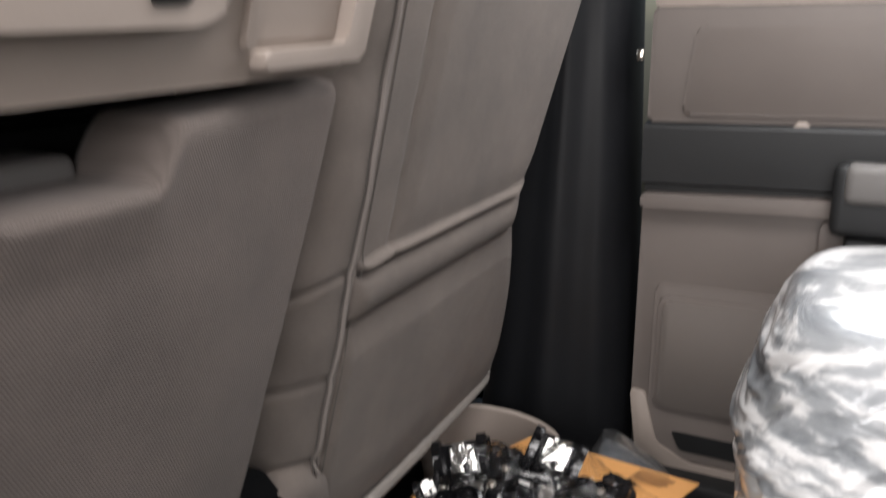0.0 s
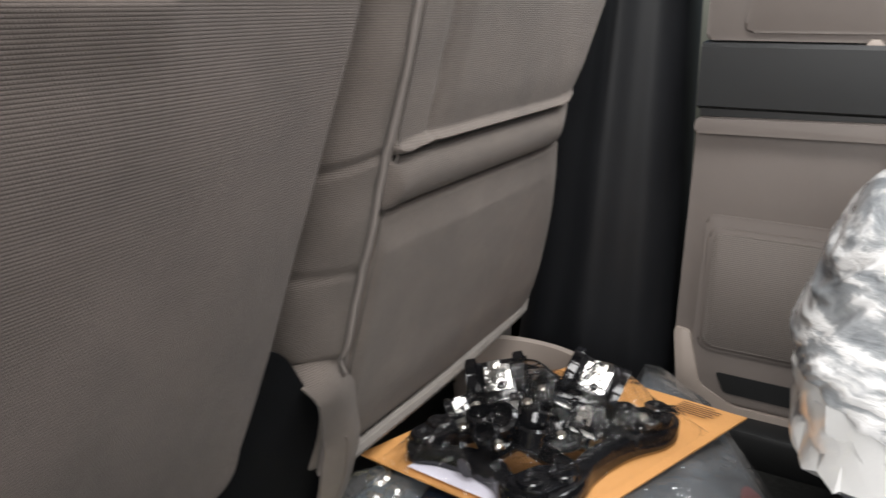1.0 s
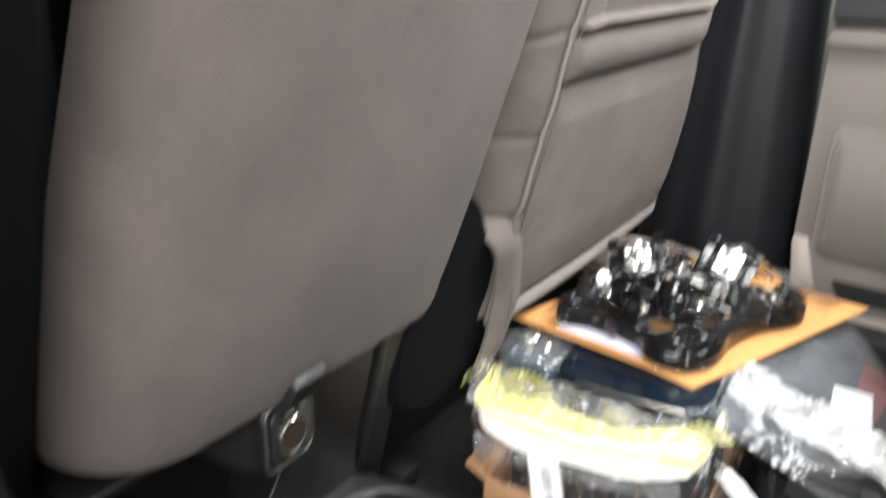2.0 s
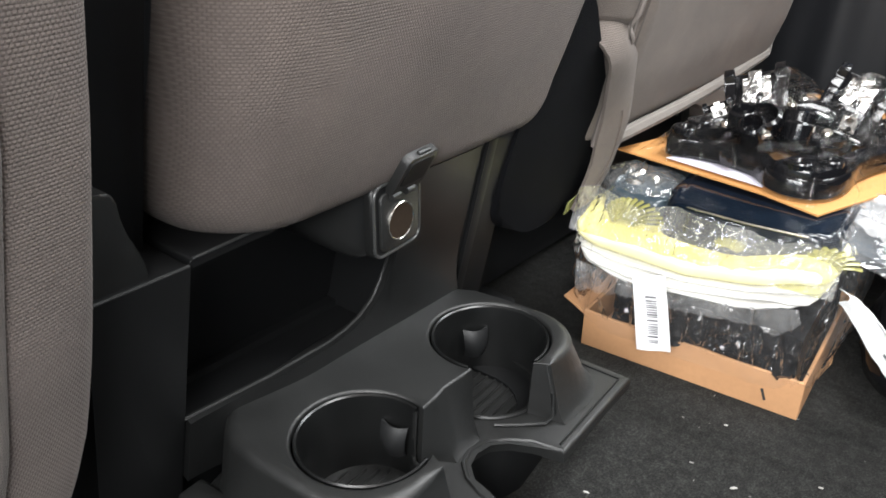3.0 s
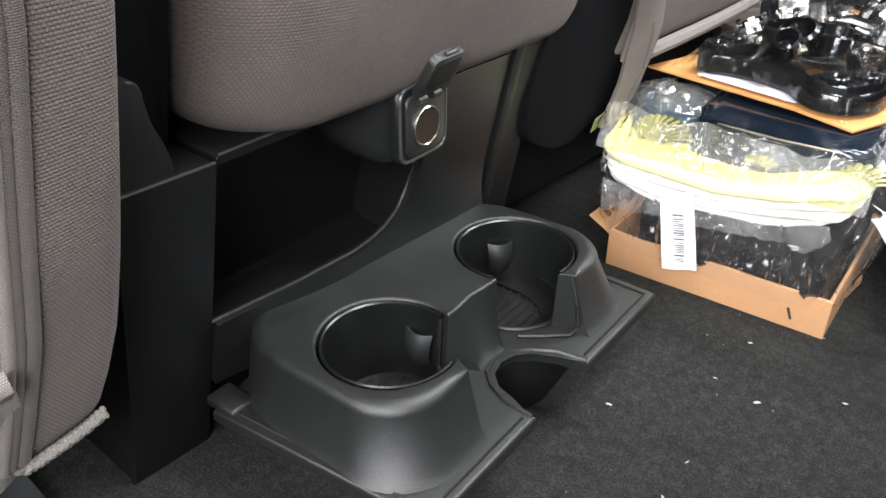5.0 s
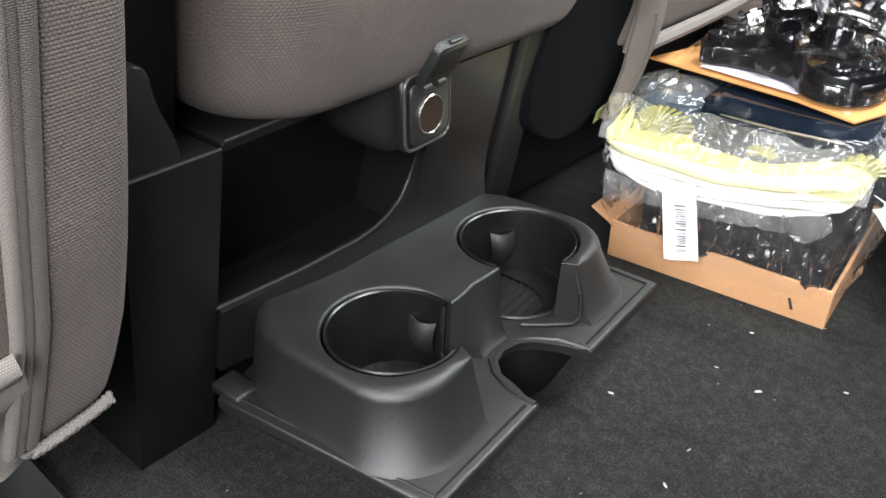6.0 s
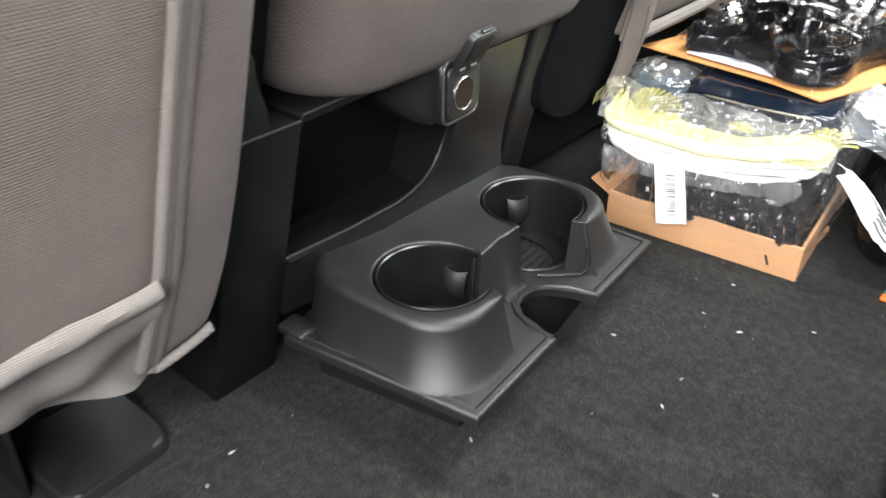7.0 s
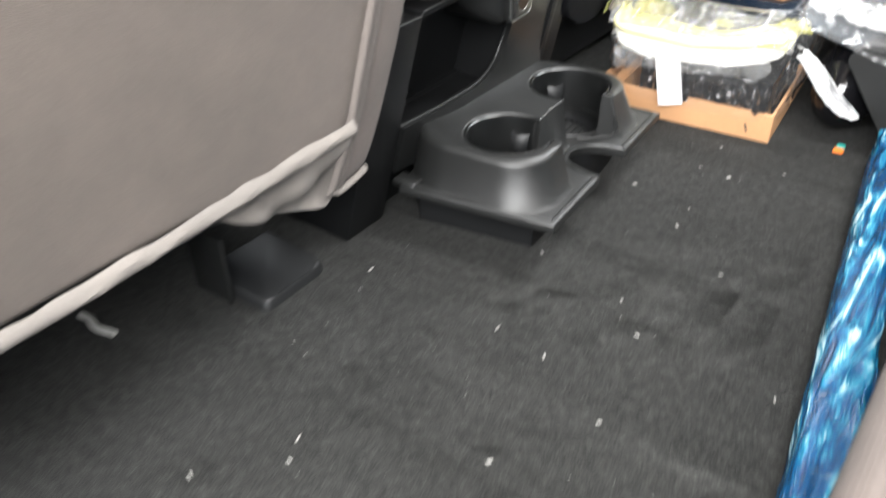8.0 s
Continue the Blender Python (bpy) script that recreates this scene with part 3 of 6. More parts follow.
# ---- the front seats ----
def build_passenger_seat():
    seat = thing("passenger_seat", (-0.40, 0.62, 0.0), "taupe cloth covered passenger seat back with piped seams", "car seat")
    left_t = [(0.15, 0.392), (0.30, 0.386), (0.52, 0.398), (0.80, 0.400)]
    right_t = [(0.172, 0.838), (0.22, 0.850), (0.29, 0.838), (0.36, 0.806), (0.40, 0.788), (0.425, 0.786), (0.46, 0.795), (0.52, 0.806), (0.62, 0.826), (0.80, 0.84)]

    def side(z):
        return sum(lerp(right_t, z + d) for d in (-0.024, -0.012, 0.0, 0.012, 0.024)) / 5

    def rear(y, z):
        x = seat_x(z)
        f = max(0.0, min(1.0, (y - 0.462) / 0.012)) * max(0.35, min(1.0, (side(z) - y) / 0.03))
        if y < 0.462:
            k = (0.462 - y) / 0.078
            x -= 0.030 * k * k
            x += 0.0022 * noise.noise(Vector((y * 18, z * 26, 3))) + 0.0035 * max(0, 1 - abs(z - 0.262 + 0.12 * (y - 0.42)) / 0.012) - 0.004 * max(0, 1 - abs(z - 0.276 + 0.12 * (y - 0.42)) / 0.006)
            x -= 0.0022 * max(0, 1 - abs(z - 0.345 + 0.10 * (y - 0.42)) / 0.005) + 0.002 * max(0, 1 - abs(z - 0.418 - 0.15 * (y - 0.42)) / 0.006)
        hook = 0.016 * max(0.0, 1 - (y - 0.462) / 0.05) ** 2
        tick, rise = max(0.0, 1 - (y - 0.462) / 0.014) ** 2, max(0.0, 1 - (side(0.42) - y) / 0.05) ** 2
        c1, c2 = 0.421 - hook * 0.35 + 0.011 * tick + 0.008 * rise, 0.381 - hook * 0.2 + 0.006 * tick + 0.005 * rise
        if y >= 0.462:
            if c2 < z < c1:
                x += 0.0095 * math.sin(math.pi * (z - c2) / (c1 - c2)) ** 0.7 * f
            for c in (c1, c2):
                x -= 0.0095 * math.exp(-((z - c) / 0.0024) ** 2) * f
            if z > c1:
                x += 0.0085 * math.exp(-((z - c1 - 0.0052) / 0.0032) ** 2) * f
            if z < c2:
                s = min(1.0, (c2 - z) / 0.03) * min(1.0, max(0.0, z - 0.172) / 0.05)
                x += 0.006 * s * f + 0.002 * noise.noise(Vector((y * 9, z * 9, 7))) * s
            if z > c1 + 0.004:
                x -= 0.0030 * math.exp(-((y - 0.509 - 0.03 * max(0, z - 0.60)) / 0.0022) ** 2)
                x += 0.004 * min(1.0, max(0.0, y - 0.512) / 0.02) * min(1.0, max(0.0, z - c1) / 0.03)
        x -= 0.0035 * math.exp(-((y - 0.462) / 0.003) ** 2)
        return x

    zs = spread(0.172, 0.84, 0.010, ((0.172, 0.21, 0.004), (0.25, 0.29, 0.0025), (0.33, 0.36, 0.003), (0.365, 0.405, 0.0018), (0.405, 0.442, 0.0012)))
    bm = shell(zs, lambda z: lerp(left_t, z), lambda z: side(z), rear, 0.12, 0.012, 130)
    cover = part("back_cover", bm, cloth_smooth, seat, "smooth taupe cover with two folded creases", angle=60)
    for off in (0.4560, 0.4625):
        part("piping", tube([(rear(off, z) + 0.0012, off + 0.0035 * math.sin((z - 0.3) * 9), z) for z in spread(0.172, 0.83, 0.01)], 0.0022, 6), piping_cloth, cover, "pale raised piping")
    for off in (0.4522, 0.4593, 0.4663):
        part("seam_line", tube([(rear(off, z) + 0.0006, off + 0.0035 * math.sin((z - 0.3) * 9), z) for z in spread(0.176, 0.83, 0.01)], 0.0006, 5), seam_dark, cover, "dark stitched seam")
    # pale elastic hem along the lower edge and round the corner
    pts = [(rear(y, 0.176) + 0.001, y, 0.171 + 0.012 * (y - 0.48) / 0.35 - 0.005 * math.sin(math.pi * (y - 0.48) / 0.35)) for y in np.linspace(0.474, 0.826, 26)]
    pts += [(seat_x(z, -0.006 - 0.02 * (z - 0.19)), side(z) - 0.002 - 0.02 * max(0.0, z - 0.30), z) for z in (0.190, 0.205, 0.225, 0.25, 0.28, 0.31, 0.34, 0.36)]
    part("hem", tube(pts, 0.0062, 8), hem_cloth, seat, "pale elastic hem")
    # the cover's loose edge that runs down past the black seat base
    def flap(u, v):
        z = 0.292 - 0.176 * u
        y0 = lerp([(0.118, 0.444), (0.136, 0.447), (0.158, 0.451), (0.200, 0.449), (0.245, 0.428), (0.270, 0.410), (0.292, 0.398)], z)
        w = lerp([(0.116, 0.478), (0.140, 0.496), (0.168, 0.499), (0.195, 0.492), (0.225, 0.476), (0.280, 0.460), (0.302, 0.452)], z) - y0
        y = y0 + w * v
        b = min(1.0, u / 0.25)
        b = b * b * (3 - 2 * b)
        k = max(0.0, 0.462 - y) / 0.078
        proud = 0.0038 + 0.006 * math.sin(v * 2.6) - 0.004 * v + 0.0015 * math.sin(u * 9 + v * 4)
        return (seat_x(z, (1 - b) * (-0.010 - 0.030 * k * k) + b * proud - 0.012 * max(0.0, 1 - abs(u - 0.16) / 0.1) * max(0.0, v - 0.55)), y, z)
    part("cover_edge", sheet(24, 10, flap, 0.003), cloth_smooth, seat, "grey cover edge hanging loose")
    part("edge_piping", tube([Vector(flap(u, 0.45)) + Vector((0.003, 0, 0)) for u in np.linspace(0.5, 1, 20)], 0.0012, 6), cloth, seat)
    # black seat base beside the console
    out = rounded([(0.342, 0.312), (0.332, 0.200), (0.330, 0.142), (0.395, 0.108), (0.452, 0.112), (0.476, 0.150), (0.464, 0.205), (0.434, 0.245), (0.410, 0.274), (0.390, 0.300), (0.372, 0.313)], [0.008, 0.02, 0.02, 0.02, 0.02, 0.02, 0.012, 0.012, 0.012, 0.01, 0.008], 5)
    bm = prism(out, -0.14, -0.002, 0.013, 8)
    M = Matrix(((0, 0.235, 1, -0.393), (1, 0, 0, 0), (0, 1, 0, 0), (0, 0, 0, 1)))
    base = part("seat_base", turned(bm, M), black_cloth, seat, "black cloth seat base", angle=70)
    part("care_tag", sheet(4, 4, lambda u, v: Vector((seat_x(0.122, 0.000 + 0.003 * v), 0.438 + 0.016 * u, 0.112 + 0.012 * v + 0.003 * u)), 0.0008), tag_green, seat, "small olive green sewn tag")
    part("base_edging", tube([M @ Vector((a, b, -0.016)) for a, b in out], 0.0014, 6, True), black_cloth, base)
    # Black box paints the dark void under the seat.
    part("under_seat", box(-0.80, -0.43, 0.36, 0.86, 0.015, 0.17, 0.02), black_deep, seat, "black box standing for the dark void under the seat")
    part("runner", box(-0.85, -0.40, 0.40, 0.43, 0.0, 0.02, 0.004), black_deep, seat)
    part("runner", box(-0.85, -0.40, 0.78, 0.81, 0.0, 0.02, 0.004), black_deep, seat)


def build_centre_seat():
    seat = thing("jump_seat", (-0.42, 0.22, 0.21), "taupe woven cloth back of the narrow centre seat", "car seat")
    left_t = [(0.245, 0.073), (0.28, 0.072), (0.37, 0.077), (0.46, 0.090), (0.56, 0.102)]
    right_t = [(0.255, 0.351), (0.32, 0.368), (0.43, 0.387), (0.52, 0.402), (0.56, 0.410)]

    def bend(z, high):
        k = min(1.0, max(0.0, (high - z) / (high - 0.2160)))
        return 1 - math.sqrt(1 - k * k)

    def left_side(z):
        return lerp(left_t, z) + 0.032 * bend(z, 0.243)

    def right_side(z):
        return lerp(right_t, z) - 0.034 * bend(z, 0.243)

    def rear(y, z):
        # full in the middle, with its crest beside the outer bolster
        across = 1 - max(0.0, min(1.0, (y - 0.130) / 0.27))
        lift = max(0.0, min(1.0, (z - 0.2160) / 0.09))
        full = math.sin(math.pi * max(0.0, min(1.0, (y - 0.072) / 0.31)))
        x = 0.008 * max(0.0, 1 - ((z - 0.395) / 0.18) ** 2) * full + 0.012 * across * lift * (2 - lift)
        x -= 0.014 * (max(0.0, 0.133 - y) / 0.055) ** 1.25
        return seat_x(z, 0.002 + x) + 0.0015 * noise.noise(Vector((y * 14, z * 14, 1)))

    def top(y):
        k = max(0.0, min(1.0, (y - 0.252) / 0.026))
        m = max(0.0, min(1.0, (0.185 - y) / 0.03))
        return 0.5225 + 0.027 * k * k * (3 - 2 * k) + 0.009 * max(0.0, y - 0.27) / 0.13 + 0.014 * m * m * (3 - 2 * m)

    zs = spread(0.2160, 0.552, 0.008, ((0.2160, 0.2190, 0.0004), (0.2190, 0.225, 0.001), (0.225, 0.26, 0.002), (0.50, 0.552, 0.003)))
    bm = shell(zs, left_side, right_side, rear, 0.060, (0.034, 0.006, 0.013), 130)
    for v in bm.verts:
        if v.co.z > 0.49:
            v.co.z = 0.49 + (v.co.z - 0.49) * (top(v.co.y) - 0.49) / 0.062
    bmesh.ops.smooth_vert(bm, verts=[v for v in bm.verts if v.co.z > 0.47], factor=0.4, use_axis_x=True, use_axis_y=False, use_axis_z=True)
    part("back_cushion", bm, cloth, seat, "taupe ribbed cloth back", angle=70)
    part("back_board", box(-0.46, -0.375, 0.105, 0.35, 0.216, 0.54, 0.01), black_deep, seat, "black backing")
    part("hinge_block", box(-0.345, -0.304, 0.180, 0.2565, 0.500, 0.5325, 0.006, 4), grip_plastic, seat, "grey hinge cover")

    # folding tray above the cushion
    M = Matrix(((0, 0.235, 1, -0.393), (1, 0, 0, 0), (0, 1, 0, 0), (0, 0, 0, 1)))
    tray = thing("centre_armrest_tray", (-0.30, 0.22, 0.56), "pale taupe plastic armrest tray over the centre seat", "armrest")
    bm = turned(prism(rounded([(0.03, 0.557), (0.397, 0.563), (0.412, 0.70), (0.03, 0.70)], [0.004, 0.008, 0.008, 0.004]), -0.10, 0.006, 0.006, 3), M)
    body = part("tray_body", bm, tan_plastic, tray)
    # Lip gets a paler plastic to paint the light on its ledge.
    part("lower_lip", turned(prism(rounded([(0.03, 0.582), (0.272, 0.587), (0.290, 0.597), (0.300, 0.66), (0.03, 0.66)], 0.008), 0.0, 0.016, 0.006, 3), M), pale_plastic, body, "raised lip coloured paler as if lit")
    # Raised black plate paints the dark inside of the finger slot.
    part("finger_slot", turned(prism(rounded([(0.240, 0.5945), (0.262, 0.5955), (0.266, 0.64), (0.240, 0.64)], 0.004), 0.0, 0.0175, 0.001), M), black_deep, body, "black plate painted as the shaded finger slot")
    # sunk field at the end of the tray inside a raised frame
    # Lower and right walls are coloured paler to paint the light on them.
    part("frame_bar", turned(prism(rounded([(0.315, 0.5668), (0.402, 0.5690), (0.411, 0.69), (0.389, 0.69), (0.3835, 0.5785), (0.315, 0.5760)], [0.003, 0.005, 0.003, 0.003, 0.004, 0.003]), 0.0, 0.0155, 0.003, 3), M), pale_plastic, body, "raised frame corner coloured paler as if lit")
    part("frame_bar", turned(prism(rounded([(0.306, 0.5770), (0.314, 0.5772), (0.319, 0.69), (0.306, 0.69)], 0.002), 0.0, 0.010, 0.002, 3), M), tan_plastic, body)
    part("sunk_field", turned(prism(rounded([(0.316, 0.5800), (0.381, 0.5815), (0.386, 0.69), (0.320, 0.69)], 0.004), 0.0, 0.0068, 0.0), M), tan_plastic, body, "sunk taupe field")
    part("support", box(-0.42, -0.36, 0.06, 0.38, 0.54, 0.60, 0.006), black_deep, tray, "black support")


def build_driver_seat():
    seat = thing("driver_seat", (-0.42, -0.24, 0.0), "taupe cloth covered driver seat back with loose hem", "car seat")
    off = 0.021
    right_t = [(0.112, -0.012), (0.12, -0.004), (0.135, 0.002), (0.16, 0.009), (0.20, 0.013), (0.26, 0.016), (0.40, 0.020), (0.80, 0.024)]

    def seam(z):
        return lerp([(0.10, -0.056), (0.14, -0.047), (0.18, -0.039), (0.25, -0.032), (0.31, -0.026), (0.8, -0.02)], z)

    def rear(y, z):
        s = seam(z)
        x = seat_x(z, off)
        if y > s:
            x -= 0.010 * ((y - s) / 0.05) ** 2 - 0.002
            x += 0.0015 * noise.noise(Vector((y * 30, z * 16, 4)))
        else:
            x += 0.006 * min(1.0, (s - y) / 0.06) + 0.0015 * noise.noise(Vector((y * 8, z * 8, 2)))
        x -= 0.005 * math.exp(-((y - s) / 0.0028) ** 2)
        return x

    # main panel and the rounded side panel share one padded back; the panel ends higher than the side
    zs = spread(0.165, 0.84, 0.010, ((0.165, 0.20, 0.004),))
    part("back_panel", shell(zs, lambda z: -0.50, lambda z: seam(z), rear, 0.12, 0.008, 90), cloth_smooth, seat, "smooth taupe back panel", angle=60)
    zs = spread(0.112, 0.84, 0.008, ((0.112, 0.15, 0.003),))
    part("side_panel", shell(zs, lambda z: seam(z) + 0.0008, lambda z: lerp(right_t, z), rear, 0.10, 0.010, 30), cloth, seat, "woven side panel", angle=60)
    def welt(y0, y1, bulge):
        def place(u, v):
            z = 0.118 + 0.712 * u
            return (rear(seam(z), z) + 0.0055 + bulge * math.sin(math.pi * v) ** 0.6, seam(z) + y0 + (y1 - y0) * v, z)
        return sheet(120, 10, place, 0.002)
    part("welt", welt(-0.0072, -0.0050, 0.0022), welt_pale, seat, "pale edge of the welt", angle=60)
    part("welt", welt(-0.0048, -0.0006, 0.0016), welt_cloth, seat, "grey stitched welt tape", angle=60)
    part("welt", welt(0.0006, 0.0052, 0.0016), welt_cloth, seat, "grey stitched welt tape", angle=60)
    part("welt_cord", tube([(rear(seam(z), z) + 0.0062, seam(z), z) for z in spread(0.118, 0.83, 0.01)], 0.0010, 6), welt_pale, seat, "fine cord in the welt")
    cord = [Vector((rear(y, 0.114) - 0.002, y, 0.1105 - 0.03 * (y + 0.010))) for y in np.linspace(-0.056, -0.006, 60)]
    for k in range(2):
        part("side_hem", tube([p + 0.0017 * Vector((math.cos(2 * math.pi * i / 7 + k * math.pi), 0, math.sin(2 * math.pi * i / 7 + k * math.pi))) for i, p in enumerate(cord)], 0.0019, 6), hem_cloth, seat, "twisted cord along the lower edge")

    def hem(u, v):
        y = -0.050 - 0.45 * u
        z = 0.178 - 0.012 * min(1, u * 2) - (0.009 - 0.001 * u) * v
        return (seat_x(z, off + 0.006 + 0.0035 * math.sin(math.pi * v) + 0.0012 * noise.noise(Vector((u * 24, v * 3, 5)))), y, z)
    part("hem", sheet(80, 8, hem, 0.004), hem_cloth, seat, "pale elastic hem")

    def flap(u, v):
        y = -0.046 - 0.145 * u
        z0 = 0.172 - 0.009 * u
        low = lerp([(0.0, 0.106), (0.12, 0.105), (0.25, 0.112), (0.36, 0.115), (0.6, 0.130), (1.0, 0.156)], u)
        z = z0 + (low - z0) * v
        f = 0.004 * math.sin(u * 16 + v * 5) * v + 0.003 * math.sin(v * 9 - u * 11)
        return (seat_x(z, off + 0.001 + f - 0.006 * v), y, z)
    part("hanging_fold", sheet(50, 16, flap, 0.002), hem_cloth, seat, "pale cloth fold hanging below the hem")
    # black box painting the dark void under the seat, and the floor mount
    part("under_seat", box(-0.85, -0.44, -0.47, -0.02, 0.06, 0.19, 0.02), black_deep, seat, "black box standing for the dark void under the seat")
    foot = part("floor_mount_cover", turned(prism(rounded([(-0.475, -0.100), (-0.393, -0.096), (-0.395, -0.024), (-0.475, -0.018)], [0.0, 0.008, 0.014, 0.0], 5), 0.0, 0.010, 0.0035, 3, 0.003), Matrix.Identity(4)), black_deep, seat, "black plastic floor mount cover")
    part("mount_bracket", box(-0.470, -0.425, -0.109, -0.105, 0.0, 0.066, 0.0015), black_plastic, foot)
    part("runner", box(-0.90, -0.44, -0.46, -0.42, 0.0, 0.05, 0.006), black_deep, seat)


# ---- the console and the cup holder ----
def cons_x(z, off=0.0):
    return -0.409 + 0.27 * z + off


def build_console():
    con = thing("floor_console", (-0.45, 0.18, 0.0), "black moulded plastic console end with an open bin", "console")
    M = Matrix(((0, 0.27, 1, -0.409), (1, 0, 0, 0), (0, 1, 0, 0), (0, 0, 0, 1)))
    part("left_post", turned(prism(rounded([(0.022, -0.005), (0.074, -0.005), (0.0725, 0.2155), (0.020, 0.2155)], 0.002), -0.15, 0.0, 0.003, 2), M), console_black, con, "black upright post")
    # Thin paler tubes paint the edge highlights of post and rail.
    part("post_edge", tube([(cons_x(0.2150, -0.0006), 0.0205, 0.2150), (cons_x(0.2150, -0.0006), 0.0722, 0.2150)], 0.0009, 6), edge_highlight, con, "upper edge with a painted highlight")
    part("post_edge", tube([(cons_x(z, -0.0010), 0.0727 + 0.0014 * (1 - z / 0.2155), z) for z in (0.0, 0.1, 0.2145)], 0.0007, 6), black_plastic, con)
    part("rail_edge", tube([(cons_x(0.2182, -0.0015), 0.0745, 0.2182), (cons_x(0.2265, -0.0015), 0.294, 0.2265)], 0.0008, 6), edge_highlight, con, "rail edge with a painted highlight")
    # black cheek painting the shaded seat gap, on a rounded foot over the post
    part("cheek", turned(prism(rounded([(-0.004, 0.206), (0.066, 0.2085), (0.070, 0.80), (0.0, 0.80)], 0.003), -0.10, -0.030, 0.006, 3), M), console_black, con, "black panel painted as the shaded gap between the seats")
    part("cheek_foot", turned(prism(rounded([(0.010, 0.2140), (0.0535, 0.2145), (0.0490, 0.2300), (0.0400, 0.2480), (0.0360, 0.2680), (0.010, 0.2700)], [0.003, 0.003, 0.012, 0.012, 0.006, 0.004], 5), -0.05, -0.004, 0.010, 6), M), black_plastic, con, "rounded foot of the panel", angle=60)
    part("right_post", turned(prism(rounded([(0.306, -0.005), (0.362, -0.005), (0.334, 0.226), (0.290, 0.226)], 0.002), -0.15, 0.004, 0.004, 2), M), console_black, con, "black upright post")
    part("post_ridge", turned(prism(rounded([(0.318, 0.0), (0.328, 0.0), (0.308, 0.222), (0.298, 0.222)], 0.001), 0.0, 0.007, 0.002, 2), M), console_black, con)
    # concave surround that sweeps from the bin's lip down to the cup holder
    lip = [(0.073, 0.1075), (0.130, 0.1085), (0.176, 0.110), (0.192, 0.1125), (0.205, 0.117), (0.216, 0.125), (0.223, 0.137), (0.2275, 0.155), (0.228, 0.175)]

    def ease(y):
        k = max(0.0, min(1.0, (y - 0.072) / 0.09))
        return k * k * (3 - 2 * k)

    def sweep(y, z):
        return (cons_x(z, -0.002 + ease(y) * 0.014 * max(0.0, min(1.0, (0.150 - z) / 0.060)) ** 2), y, z)

    def low_side(u, v):
        y = 0.0745 + 0.1535 * u
        return sweep(y, 0.058 + (lerp(lip, y) - 0.058) * v)
    part("bin_surround", sheet(90, 20, low_side, 0.006), surround_plastic, con, "moulded surround below the bin", angle=50)
    part("bin_surround", sheet(20, 40, lambda u, v: sweep(0.228 + 0.072 * u, 0.058 + 0.160 * v), 0.006), surround_plastic, con, "moulded surround beside the bin", angle=50)
    part("bin_lip", tube([(cons_x(z, ease(y) * 0.014 * max(0.0, (0.150 - z) / 0.060) ** 2 - 0.001), y, z) for y, z in lip], 0.0014, 6), black_plastic, con, "worn raised lip")
    # Black panel stands for the shaded recess below the surround.
    part("lower_panel", box(-0.45, -0.425, 0.070, 0.31, 0.0, 0.098), console_black, con, "black panel filling the dark recess", False)
    part("bin_back", turned(prism(rounded([(0.066, 0.085), (0.225, 0.085), (0.236, 0.125), (0.236, 0.24), (0.066, 0.24)], [0, 0.02, 0.03, 0, 0], 6), -0.060, -0.050, 0.0), M), console_black, con, "black storage bin back", False)
    part("bin_floor", turned(box(0.066, 0.235, 0.088, 0.093, -0.060, -0.004), M), console_black, con, "", False)
    part("bin_side", turned(box(0.230, 0.236, 0.094, 0.222, -0.060, -0.004), M), console_black, con, "", False)
    part("top_rail", turned(prism(rounded([(0.073, 0.2125), (0.295, 0.2195), (0.295, 0.227), (0.073, 0.2185)], 0.002), -0.12, -0.001, 0.002, 2), M), console_black, con, "black top rail")
    # swelling that carries the power socket: it grows out of the panel and ends in a rounded block
    bm = bmesh.new()
    rings = []
    for u in np.linspace(0, 1, 44):
        y = 0.132 + 0.0925 * u
        g = min(1.0, max(0.0, u - 0.06) / 0.48)
        g = g * g * (3 - 2 * g)
        end = max(0.0, (y - 0.2155) / 0.009)
        cut = 0.009 * (1 - math.sqrt(max(0.0, 1 - end * end)))
        k, low, high = -0.030 + 0.0450 * g - cut, 0.2085 - 0.0305 * g + cut, 0.2235 + 0.003 * g - cut
        ring = rounded([(-0.045, low), (k, low), (k, high), (-0.045, high)], [0, 0.011, 0.008, 0], 8)
        rings.append([bm.verts.new((cons_x(z + (0.1992 - z) * g, o), y, z)) for o, z in ring])
    for p, q in zip(rings, rings[1:]):
        for i in range(len(p) - 1):
            bm.faces.new((p[i], p[i + 1], q[i + 1], q[i]))
    bm.faces.new(rings[-1])
    part("socket_housing", bm, surround_plastic, con, "rounded black housing", angle=60)

    sock = thing("power_socket", (-0.352, 0.219, 0.185), "black power socket with chrome ring and open lid", "power socket")
    # upright face, turned a little; its own axes are across, up and out
    turn = radians(4.0)
    n, ey, ez = Vector((math.cos(turn), math.sin(turn), 0)), Vector((-math.sin(turn), math.cos(turn), 0)), Vector((0, 0, 1))
    o = Vector((-0.3342, 0.2017, 0.1992))
    F = Matrix((ey, ez, n)).transposed().to_4x4()
    F.translation = o
    S = F.copy()
    rim = rounded([(-0.0222, -0.0198), (0.0212, -0.0198), (0.0212, 0.0262), (-0.0222, 0.0262)], 0.0085, 7)
    part("bezel", turned(prism(rim, -0.016, -0.0022, 0.0036, 4), F), surround_plastic, sock, "rounded square bezel", angle=60)
